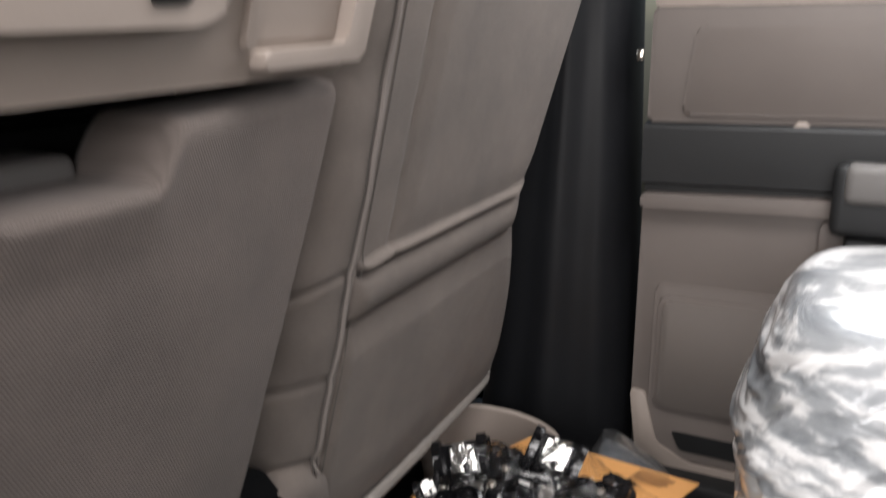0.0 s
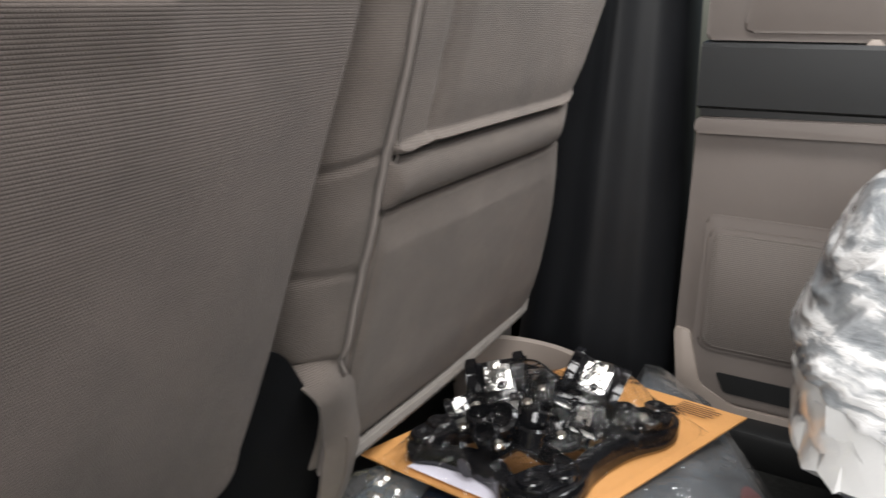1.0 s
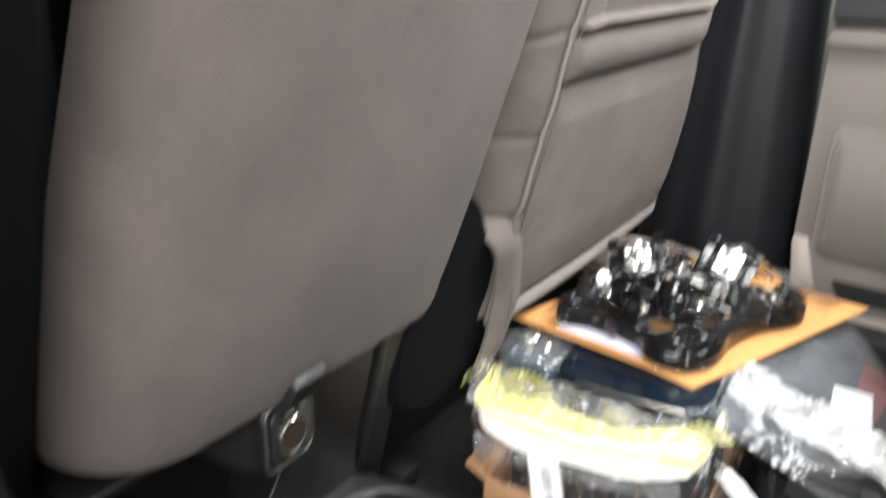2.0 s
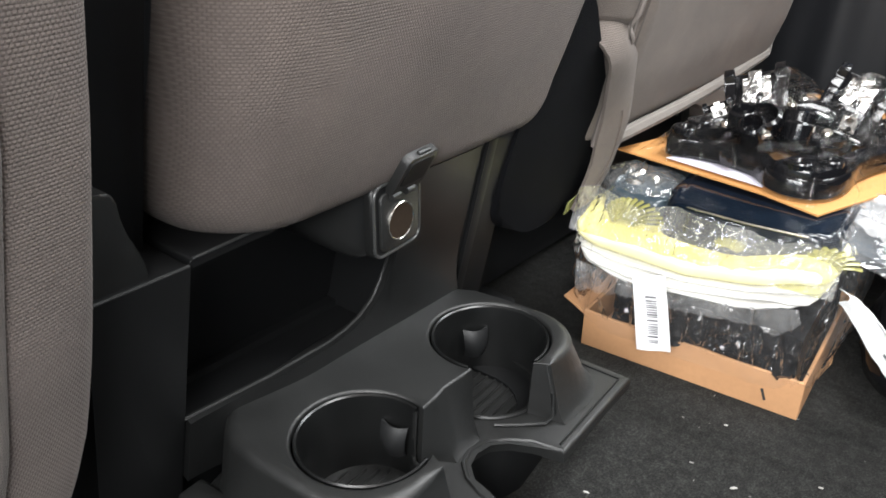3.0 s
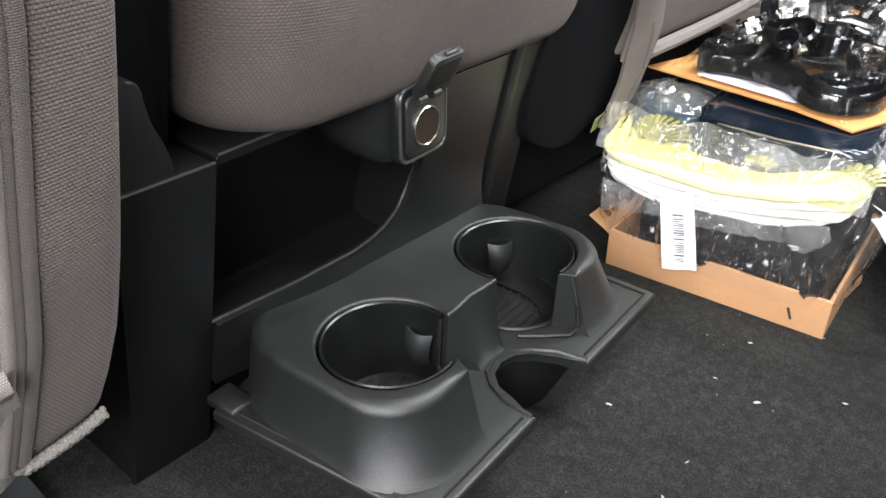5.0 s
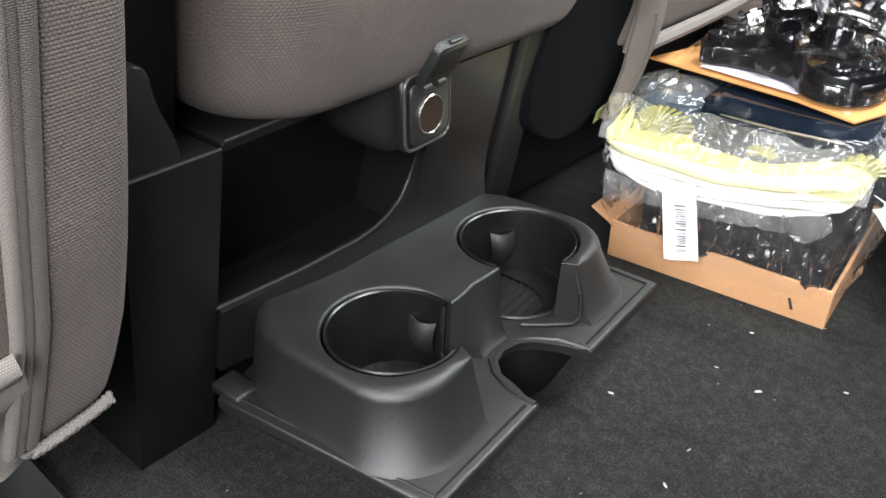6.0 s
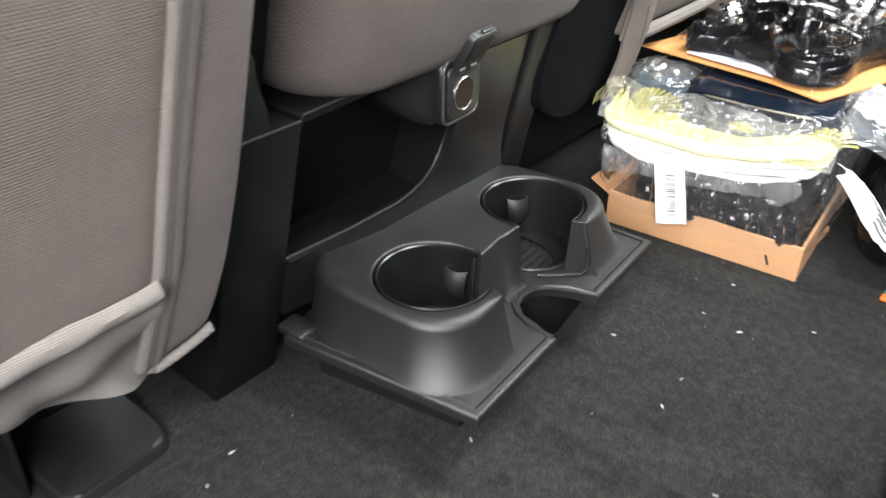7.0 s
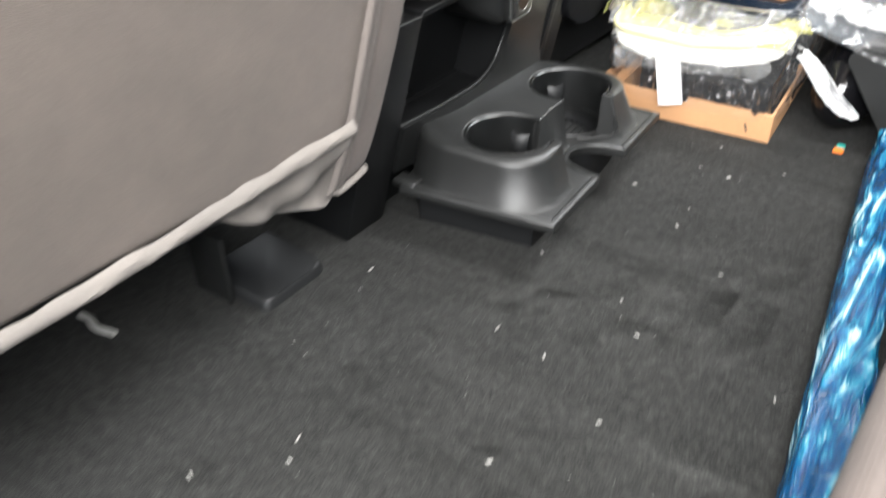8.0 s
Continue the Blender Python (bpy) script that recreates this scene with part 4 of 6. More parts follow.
    # Paler rim paints the highlight round the bezel.
    part("bezel_rim", turned(tube([(a * 0.955, b * 0.955 + 0.0002, -0.0020) for a, b in rim], 0.0011, 6, True), F), edge_highlight, sock, "bezel rim with a painted highlight")
    part("groove", turned(prism(rounded([(-0.0200, -0.0175), (0.0193, -0.0175), (0.0193, 0.0238), (-0.0200, 0.0238)], 0.007, 6), -0.008, -0.0018, 0.0), F), console_black, sock, "dark groove round the face", False)
    part("face_plate", turned(prism(rounded([(-0.0172, -0.0155), (0.0172, -0.0155), (0.0172, 0.0205), (-0.0172, 0.0205)], 0.0055, 6), -0.006, 0.0, 0.0010, 2), F), black_plastic, sock, "flat black face")
    part("ring", lathe([(0.0117, -0.001), (0.0117, 0.0008), (0.0113, 0.0012), (0.0108, 0.0008), (0.0106, -0.001)], S, 40, True), chrome, sock, "bright chrome ring")
    # Shallow disc; its dark colour stands for the shaded bore.
    part("socket_tube", lathe([(0.0108, 0.0007), (0.0106, 0.0003), (0.0030, 0.0002), (0.0008, 0.0002)], S, 28), brass_in_shade, sock, "brass socket disc darkened for depth")
    # lid: its own x runs out from the hinge, z is thickness
    away = (n * 0.50 + ez * 0.866).normalized()
    L = Matrix((away, -ey, away.cross(-ey))).transposed().to_4x4()
    L.translation = o + ez * 0.0178 + n * 0.0015
    lid = part("lid", turned(prism(rounded([(0.0, -0.0180), (0.029, -0.0175), (0.029, 0.0105), (0.0, 0.0110)], [0.002, 0.005, 0.005, 0.002], 4), -0.0055, 0.0, 0.0016, 2), L), black_plastic, sock, "flipped-up black lid")
    part("lid_inset", turned(prism(rounded([(0.007, -0.0145), (0.026, -0.0140), (0.026, 0.0070), (0.007, 0.0075)], 0.003, 3), -0.003, 0.0006, 0.0003, 1), L), console_black, lid, "recessed inner face")
    part("lid_tab", turned(box(0.0275, 0.0310, -0.0095, 0.0015, -0.0040, -0.0010, 0.0010, 2), L), black_plastic, lid, "finger tab")
    for y in (-0.010, 0.003):
        part("hinge", turned(tube([(0.0, y, 0.0), (0.0, y + 0.007, 0.0)], 0.0024, 10), L), black_plastic, sock, "hinge knuckle")


def build_cup_holder():
    hold = thing("cup_holder", (-0.223, 0.083, 0.0), "black grained plastic double cup holder on the carpet", "cup holder")
    R = Matrix.Translation((-0.223, 0.083, 0)) @ Matrix.Rotation(radians(4.0), 4, "Z")
    # tray with a rounded notch in its free edge
    notch = [(0.0, 0.0985), (-0.020, 0.1005), (-0.034, 0.1045), (-0.0435, 0.114), (-0.0465, 0.1265), (-0.0435, 0.1395), (-0.034, 0.149), (-0.020, 0.1555), (0.0, 0.1590)]
    out = [(-0.152, -0.012), (0.0, 0.0)] + notch + [(0.0, 0.2590), (-0.165, 0.2625)]
    near, far, r = (-0.0775, 0.060), (-0.0770, 0.190), 0.0415

    def arc(c, a0, a1, n, rad=r):
        return [(c[0] + rad * math.cos(radians(a0 + (a1 - a0) * i / n)), c[1] + rad * math.sin(radians(a0 + (a1 - a0) * i / n))) for i in range(n + 1)]
    hollow = [(-0.160, 0.228)] + arc(far, 95, -80, 14, 0.0365) + [(-0.062, 0.138), (-0.062, 0.112)] + arc(near, 80, -95, 14, 0.0365) + [(-0.160, 0.022)]
    out += hollow
    part("tray", turned(prism(out, 0.047, 0.055, 0.0028, 3), R), black_plastic, hold, "flat tray with worn edges")
    part("tray_border", turned(tube([(-0.150, -0.0055, 0.0548), (-0.006, 0.006, 0.0552), (-0.006, 0.092, 0.0552)], 0.0010, 5), R), black_plastic, hold)
    part("tray_border", turned(tube([(-0.006, 0.165, 0.0552), (-0.006, 0.252, 0.0552), (-0.14, 0.256, 0.0552)], 0.0010, 5), R), black_plastic, hold)
    part("notch_lip", turned(tube([(a - 0.0022, b + (0.0022 if i > 6 else -0.0022 if i < 2 else 0), 0.0552) for i, (a, b) in enumerate(notch)], 0.0016, 6), R), black_plastic, hold, "raised lip round the notch")
    part("tray_tab", turned(box(-0.163, -0.138, -0.0085, 0.010, 0.050, 0.0572, 0.0026, 3), R), black_plastic, hold, "raised end of the tray")
    ped = [(-0.152, 0.020), (-0.036, 0.034), (-0.034, 0.092)] + [(a - 0.006, b) for a, b in notch[2:7]] + [(-0.034, 0.168), (-0.040, 0.246), (-0.16, 0.250)] + [(a * 0.97 - 0.012, 0.125 + (b - 0.125) * 0.85) for a, b in hollow]
    part("pedestal", turned(prism(ped, 0.0, 0.0465, 0.0), R), console_black, hold, "black pedestal under the tray")

    # raised body: one outline that runs round both cups through their slots; each point has its kind, outward way and flare
    def bow(t, flip):
        a, b = -0.0265 - 0.036 + 0.036 * math.sin(t), 0.0085 + 0.036 - 0.036 * math.cos(t)
        flare = 0.0080 * abs(math.cos(t)) + 0.0115 * abs(math.sin(t))
        return ((a, 0.25 - b), "o", Vector((math.sin(t), math.cos(t))), flare) if flip else ((a, b), "o", Vector((math.sin(t), -math.cos(t))), flare)
    corner = [bow(t, False) for t in np.linspace(0, math.pi / 2, 11)]
    corner2 = [bow(t, True) for t in np.linspace(math.pi / 2, 0, 11)]
    ahead = Vector((1, 0))
    path = corner + [((-0.0265, 0.056), "o", ahead, 0.0115), ((-0.0270, 0.066), "o", ahead, 0.0110)]
    path += [(p, "c", None, 0) for p in arc(near, 15, -287, 46)]
    path += [(p, "m", None, 0) for p in ((-0.0655, 0.112), (-0.0670, 0.125), (-0.0655, 0.138))]
    path += [(p, "c", None, 0) for p in arc(far, 287, -15, 46)]
    path += [((-0.0270, 0.184), "o", ahead, 0.0110), ((-0.0265, 0.194), "o", ahead, 0.0115)] + corner2
    for a, b, wa, wb, fl in ((-0.100, 0.2415, 0, 1, 0.008), (-0.120, 0.2385, -0.25, 0.97, 0.007), (-0.136, 0.2285, -0.7, 0.7, 0.007), (-0.151, 0.202, -0.95, 0.3, 0.006), (-0.164, 0.150, -1, 0, 0.004), (-0.166, 0.110, -1, 0, 0.004),
                             (-0.164, 0.050, -1, 0, 0.004), (-0.157, 0.029, -0.85, -0.5, 0.004), (-0.146, 0.0170, -0.6, -0.8, 0.005), (-0.132, 0.0105, -0.25, -0.97, 0.006), (-0.112, 0.0085, 0, -1, 0.008)):
        path.append(((a, b), "o", Vector((wa, wb)), fl))
    outline, kinds = [p[0] for p in path], [p[1] for p in path]
    n = len(outline)
    bm = bmesh.new()
    area2 = sum(outline[i - 1][0] * outline[i][1] - outline[i][0] * outline[i - 1][1] for i in range(n))
    turn = 1.0 if area2 > 0 else -1.0

    def wall(a, b):
        return abs(min(math.hypot(a - near[0], b - near[1]), math.hypot(a - far[0], b - far[1])) - r)
    radii = [max(0.0008, min(0.0085, 0.60 * wall(a, b))) if k == "o" else (0.0012 if a > -0.046 else 0.0022) for (a, b), k in zip(outline, kinds)]
    for i in range(n):
        if len({kinds[(i + j) % n] for j in (-1, 0, 1)} & {"o", "c"}) == 2:
            radii[i] = 0.0006
    steps = 8
    rings = [[] for _ in range(steps + 2)]
    for i, ((a, b), k, way, fl) in enumerate(path):
        d = Vector(outline[(i + 1) % n]) - Vector(outline[i - 1])
        inward = Vector((-d.y, d.x)).normalized() * turn
        if k == "o":
            inward = -way.normalized()
        z = 0.0970 + 0.003 * max(0.0, (-0.10 - a) / 0.058) ** 1.6
        s = radii[i]
        if k == "c":
            c = near if b < 0.125 else far
            e = Vector((c[0] - a, c[1] - b)).normalized()
            feet = [(a + e.x * 0.0035, b + e.y * 0.0035, 0.0420), (a + e.x * 0.0016, b + e.y * 0.0016, 0.0620)]
        elif k == "m":
            feet = [(a + 0.0165, b, 0.0553), (a + 0.0115, b, 0.0605)]
        else:
            e = way.normalized() * fl
            feet = [(a + e.x * 1.32, b + e.y * 1.32, 0.0553), (a + e.x * 0.95, b + e.y * 0.95, 0.0595)]
        for j, p in enumerate(feet):
            rings[j].append(bm.verts.new(p))
        for j in range(steps):
            w = math.pi / 2 * j / (steps - 1)
            rings[j + 2].append(bm.verts.new((a + inward.x * s * (1 - math.cos(w)), b + inward.y * s * (1 - math.cos(w)), z - s + s * math.sin(w))))
    for p, q in zip(rings, rings[1:]):
        for i in range(n):
            bm.faces.new((p[i], p[(i + 1) % n], q[(i + 1) % n], q[i]))
    cap = bm.faces.new(rings[-1])
    bm.normal_update()
    bmesh.ops.triangulate(bm, faces=[cap])
    part("body", turned(bm, R), black_plastic, hold, "rounded grained body", angle=50)

    FLOOR, RIM = 0.0440, 0.0560
    for c, open_at, tab_at in ((near, 44, 99), (far, -44, 140)):
        # liner: an upright wall, open at the slot, over a ribbed floor with a lip
        bm = bmesh.new()
        span = [radians(open_at + 34 + 292 * i / 44) for i in range(45)]
        rings = [[bm.verts.new((c[0] + rad * math.cos(a), c[1] + rad * math.sin(a), z)) for a in span] for rad, z in ((0.0402, 0.0925), (0.0400, 0.0958), (0.0392, 0.0966), (0.0382, 0.0958), (0.0376, 0.0930), (0.0356, FLOOR), (0.0376, FLOOR - 0.0005))]
        for p, q in zip(rings, rings[1:]):
            for i in range(44):
                bm.faces.new((p[i], p[i + 1], q[i + 1], q[i]))
        liner = part("cup_liner", turned(bm, R), liner_plastic, hold, "smooth black liner")
        bm = bmesh.new()
        low = [[bm.verts.new((c[0] + rad * math.cos(a), c[1] + rad * math.sin(a), z)) for a in np.linspace(radians(open_at - 38), radians(open_at + 38), 14)] for rad, z in ((0.0380, RIM - 0.004), (0.0376, RIM), (0.0362, RIM), (0.0352, FLOOR))]
        for p, q in zip(low, low[1:]):
            for i in range(13):
                bm.faces.new((p[i], p[i + 1], q[i + 1], q[i]))
        part("slot_wall", turned(bm, R), black_plastic, liner)
        part("cup_floor", turned(prism([(c[0] + 0.0366 * math.cos(a), c[1] + 0.0366 * math.sin(a)) for a in (k * math.pi / 18 for k in range(36))], FLOOR - 0.003, FLOOR, 0.0006, 1), R), black_plastic, liner)
        for k in range(-4, 5):
            w = math.sqrt(max(0.0, 0.031 ** 2 - (k * 0.0068) ** 2))
            part("floor_rib", turned(tube([(c[0] + k * 0.0068, c[1] - w, FLOOR + 0.0004), (c[0] + k * 0.0068, c[1] + w, FLOOR + 0.0004)], 0.0011, 5), R), black_plastic, liner)
        # rim that comes down one side of the slot, across its foot and up again
        lip = [(c[0] + 0.0370 * math.cos(a), c[1] + 0.0370 * math.sin(a), RIM) for a in np.linspace(radians(open_at - 33), radians(open_at + 33), 12)]
        ends = [[(c[0] + rad * math.cos(radians(open_at + s)), c[1] + rad * math.sin(radians(open_at + s)), z) for rad, z in ((0.0388, 0.093), (0.0380, 0.075), (0.0374, 0.060))] for s in (-35.5, 35.5)]
        part("slot_rim", turned(tube(ends[0] + lip + ends[1][::-1], 0.0015, 6), R), black_plastic, liner, "raised slot rim")
        # spring tab that grips a cup: a bowed plate, wide at its head
        a = radians(tab_at)
        e, t = Vector((math.cos(a), math.sin(a), 0)), Vector((-math.sin(a), math.cos(a), 0))
        o = Vector((c[0], c[1], 0))

        def plate(u, v):
            w = 0.0084 - 0.0024 * v
            out = 0.0372 - 0.0075 * math.sin(math.pi * (0.20 + 0.62 * v))
            z = 0.0795 - 0.021 * v + 0.0008 * (2 * u - 1) ** 2
            return o + e * (out + 0.003 * (2 * u - 1) ** 2) + t * (w * (2 * u - 1)) + Vector((0, 0, z))
        part("spring_tab", turned(sheet(8, 12, plate, 0.0022), R), black_deep, liner, "grey-black spring tab", angle=30)
        tip = Vector((-0.0290, 0.0665 if c == near else 0.1835, 0.0955))
        way = 1 if c == near else -1
        frame_pts = [tip, tip + Vector((0.006, way * 0.0015, -0.018)), tip + Vector((0.0088, way * 0.0025, -0.034)), tip + Vector((0.0060, way * 0.0075, -0.0385)), tip + Vector((-0.008, way * 0.019, -0.0392)), tip + Vector((-0.0205, way * 0.0285, -0.0392))]
        if c == far:
            part("slot_edge", turned(tube(frame_pts, 0.0013, 6), R), black_plastic, hold, "worn edge of the slot")


# ---- goods on the floor and the rear side ----
def build_boxed_goods():
    goods = thing("boxed_goods", (-0.24, 0.53, 0.0), "cardboard tray of black parts sealed in clear film", "package")
    R = Matrix.Translation((-0.149, 0.447, 0.0)) @ Matrix.Rotation(radians(5.0), 4, "Z")
    W, D, H = 0.183, 0.170, 0.034
    t = 0.003
    tray = part("tray_floor", turned(box(-W + t, -t, t, D - t, 0, 0.003), R), cardboard, goods, "brown cardboard tray floor", False)
    for x0, x1, y0, y1 in ((-W, 0, 0, t), (-t, 0, t, D), (-W, -W + t, t, D), (-W + t, -t, D - t, D)):
        bm = box(x0, x1, y0, y1, 0, H, 0.0006, 1)
        bmesh.ops.subdivide_edges(bm, edges=[e for e in bm.edges if e.calc_length() > 0.1], cuts=12)
        for v in bm.verts:
            if v.co.z > 0.02:
                v.co.z += 0.0016 * noise.noise(Vector((v.co.x * 30, v.co.y * 30, 4)))
        part("tray_wall", turned(bm, R), cardboard, tray, "brown cardboard wall", False)
    bm = sheet(6, 2, lambda u, v: (-W + 0.001 - 0.022 * v, 0.002 + 0.10 * u, H - 0.006 + 0.012 * v - 0.004 * u), 0.002)
    part("side_flap", turned(bm, R), cardboard, tray, "cardboard flap bent outward")
    part("pen_mark", turned(box(-0.0275, -0.0255, -0.0006, 0.001, 0.011, 0.021), R @ Matrix.Translation((-0.02, 0, 0.012)) @ Matrix.Rotation(radians(-22), 4, "Y") @ Matrix.Translation((0.02, 0, -0.012))), ink, tray, "short dark mark", False)
    # black moulded pieces, lumpy and shiny
    rnd = random.Random(5)

    def mass(u, v):
        x = -W + 0.024 + (W - 0.033) * u
        f, k = min(1.0, v / 0.6), max(0.0, (v - 0.6) / 0.4)
        z = 0.004 + 0.064 * f
        p = Vector((x, 0.010 + 0.140 * k, z))
        lumps = rough(Vector((x, k, z * 0.8)), 0.0044, 46, 7.0) + rough(Vector((x, k, z)), 0.0020, 110, 2.0)
        return p + Vector((0, -lumps * (1 - k), lumps * 0.5 * k))
    part("black_part", turned(sheet(120, 60, mass), R), gloss_black, goods, "glossy black moulded part", angle=50)
    def flank(u, v):
        y, z = 0.010 + 0.140 * u, 0.004 + 0.064 * v
        lumps = rough(Vector((0.3, y, z * 0.8)), 0.0044, 46, 3.0) + rough(Vector((0.3, y, z)), 0.0020, 110, 5.0)
        return Vector((-0.010 + lumps * 0.6, y, z))
    part("black_part", turned(sheet(90, 36, flank), R), gloss_black, goods, "glossy black moulded part", angle=50)
    for i in range(7):
        x = -W + 0.034 + i * 0.0215
        bm = lathe([(0.002, 0.0), (0.007, 0.001), (0.008, 0.010), (0.005, 0.013), (0.003, 0.012)], R @ Matrix.Translation((x, 0.010, 0.034 + 0.018 * rnd.random())) @ Matrix.Rotation(radians(90 + rnd.uniform(-35, 35)), 4, "X") @ Matrix.Rotation(radians(rnd.uniform(-30, 30)), 4, "Y"), 12)
        part("black_boss", bm, gloss_black, goods, "glossy black boss")

    # stack of padded sheets that sags in its middle: thin white ones below a thick yellow one
    def low_edge(x):
        return lerp([(-0.21, 0.078), (-0.17, 0.073), (-0.12, 0.070), (-0.07, 0.076), (-0.02, 0.088), (0.01, 0.090)], x)

    def pad(name, x0, x1, y0, below, above, seed, mat, label):
        def place(u, v):
            a = 2 * math.pi * u
            c, d = math.cos(a), math.sin(a)
            ph = -math.pi / 2 + math.pi * v
            k = max(0.0, math.cos(ph)) ** 0.25
            x = (x0 + x1) / 2 + (x1 - x0) / 2 * k * math.copysign(abs(c) ** 0.25, c)
            y = (y0 + D) / 2 + (D - y0) / 2 * k * math.copysign(abs(d) ** 0.25, d)
            z = low_edge(x) + (below + above) / 2 + (above - below) / 2 * math.copysign(abs(math.sin(ph)) ** 0.7, ph)
            p = Vector((x, y, z))
            q = Vector((x * 0.7 + seed, y, z * 0.3))
            return R @ (p + Vector((0, 0.6, 0.5)) * (0.0045 * noise.noise(q * 34) + rough(Vector((x * 0.6 + seed, y, z * 1.5)), 0.0018, 60, 3.0)))
        part(name, sheet(120, 18, place), mat, goods, label, angle=80)
    pad("white_sheet", -0.198, -0.012, -0.002, 0.000, 0.007, 1.0, white_pad, "thin white padded sheet")
    pad("white_sheet", -0.201, -0.006, -0.004, 0.0065, 0.0135, 2.0, white_pad, "thin white padded sheet")
    pad("white_sheet", -0.203, -0.002, -0.001, 0.013, 0.020, 3.0, white_pad, "thin white padded sheet")
    pad("yellow_pad", -0.206, 0.001, -0.005, 0.0195, 0.037, 5.0, yellow_pad, "thick pale yellow pad")
    # loose milky liner that hangs out in front, ragged along its lower edge
    milky = film_material("milky_liner", (0.95, 0.95, 0.95), 0.03, 30.0, 0.006, 0.14, 0.18, 1.15, 1.0, 26.0)

    def ragged(u, v):
        x = -0.192 + 0.176 * u
        drop = lerp([(0.0, 0.030), (0.10, 0.026), (0.22, 0.014), (0.45, 0.010), (0.70, 0.010), (0.84, 0.014), (0.90, 0.026), (0.94, 0.022), (1.0, 0.004)], u) * (1 + 0.25 * noise.noise(Vector((u * 22, 0, 0))))
        z = low_edge(x) + 0.008 - (0.6 * drop + 0.006) * v
        p = Vector((x + 0.004 * v, -0.0085 - 0.003 * math.sin(v * 2), z))
        return R @ (p + Vector((0, 1, 0)) * rough(Vector((p.x, p.y, p.z * 0.5)), 0.0020, 60, 3.0))
    part("loose_liner", sheet(90, 12, ragged), milky, goods, "milky plastic liner hanging loose", angle=70).visible_shadow = False

    # upper parts: a dark navy case across the stack, a slate piece and ribbed yellow-green pieces beside it
    bm = prism(rounded([(-0.138, 0.030), (-0.070, 0.024), (-0.006, 0.030), (-0.004, D - 0.01), (-0.140, D - 0.01)], [0.018, 0.05, 0.018, 0.01, 0.01], 6), 0.108, 0.1405, 0.007, 4, 0.004)
    part("upper_part", turned(bm, R), navy_gloss, goods, "navy black glossy part", angle=60)
    part("upper_rim", turned(tube([(-0.118, 0.0285, 0.1385), (-0.070, 0.0238, 0.1390), (-0.026, 0.0280, 0.1385)], 0.0009, 5), R), chrome, goods, "thin bright rim")
    bm = prism(rounded([(-0.196, 0.044), (-0.142, 0.036), (-0.142, D - 0.02), (-0.190, D - 0.02)], 0.016, 5), 0.108, 0.130, 0.008, 3, 0.004)
    part("slate_part", turned(bm, R), slate_gloss, goods, "slate blue glossy part", angle=60)
    for x0, span, n, lift in ((-0.166, 0.054, 13, 0.0), (-0.080, 0.034, 8, 0.002), (-0.012, 0.040, 9, 0.006)):
        for k in range(n):
            a = radians(-66 + 132 * k / (n - 1))
            p0 = Vector((x0 + 0.004 * math.sin(a), 0.012, 0.110 + lift))
            r = span * 0.5 * (0.8 + 0.2 * math.cos(a))
            pts = [p0 + Vector((math.sin(a) * r * f + 0.006 * f * f, 0.006 + 0.012 * f, math.cos(a) * r * f * 0.85 + 0.004 * math.sin(3 * f))) for f in (0.2, 0.4, 0.6, 0.8, 1.0)]
            part("yellow_fin", turned(tube(pts, 0.0013, 5, flat=2.0), R), yellow_glass, goods, "yellow-green fin")

    def tint(u, v):
        x = -0.203 + 0.206 * u
        z = 0.108 + (0.032 + 0.012 * noise.noise(Vector((u * 6, 2, 3)))) * v
        p = Vector((x, 0.000 + 0.014 * v, z))
        return R @ (p + Vector((0, -1, 0)) * rough(Vector((p.x, p.y, p.z * 0.4)), 0.003, 45, 6.0))
    part("tinted_wrap", sheet(100, 12, tint), tinted_film, goods, "yellow tinted film", angle=80).visible_shadow = False

    # clear film over everything: a drawn-in hood with long sharp creases
    def film(u, v):
        ang = u * 2 * math.pi
        z = 0.026 + 0.120 * v
        bulge = 0.012 * math.sin(math.pi * min(1.0, v / 0.95)) ** 0.7
        k = 1.0 - (0.22 * max(0.0, v - 0.72) / 0.28) ** 1.3
        c, d = math.cos(ang), math.sin(ang)
        x = -0.0935 + (0.094 + bulge) * k * math.copysign(abs(c) ** 0.30, c)
        y = D / 2 + (D / 2 + 0.008 + 0.3 * bulge) * k * math.copysign(abs(d) ** 0.30, d)
        q = Vector((x * 1.0 + 0.55 * z, y, z * 0.35))
        g = Vector((x * 1.5 - 0.9 * z, y * 1.5, z * 0.30))
        e = rough(q, 0.0036, 30, 2.0) + rough(g, 0.0028, 46, 5.0) - 0.002
        return R @ Vector((x + e * c, y + e * d, z + 0.3 * e))
    part("film_wrap", sheet(260, 60, film), clear_film, goods, "clear crinkled film", angle=75).visible_shadow = False
    # front of the film, drawn tight over the black parts in upright creases
    def front(u, v):
        x = -W + 0.006 + (W - 0.002) * u
        z = 0.037 + (low_edge(x) - 0.030) * v
        q = Vector((x * 2.2 + 0.25 * z, 0.0, z * 0.35))
        e = rough(q, 0.0030, 34, 9.0) + rough(Vector((x * 1.6 - 0.7 * z, 0.4, z * 0.5)), 0.0022, 50, 4.0)
        return R @ Vector((x, -0.0030 - e, z))
    part("front_film", sheet(150, 24, front), front_film, goods, "tight clear film with upright creases", angle=40).visible_shadow = False
    # label with its bars
    lab = R @ Matrix.Translation((-0.1120, -0.0160, 0.029)) @ Matrix.Rotation(radians(-14), 4, "Y")

    def face(x, z):
        v = z / 0.064
        return 0.004 * math.sin(v * 2.5) + 0.005 * v * v + 0.0012 * math.sin(x * 180 + v * 3)
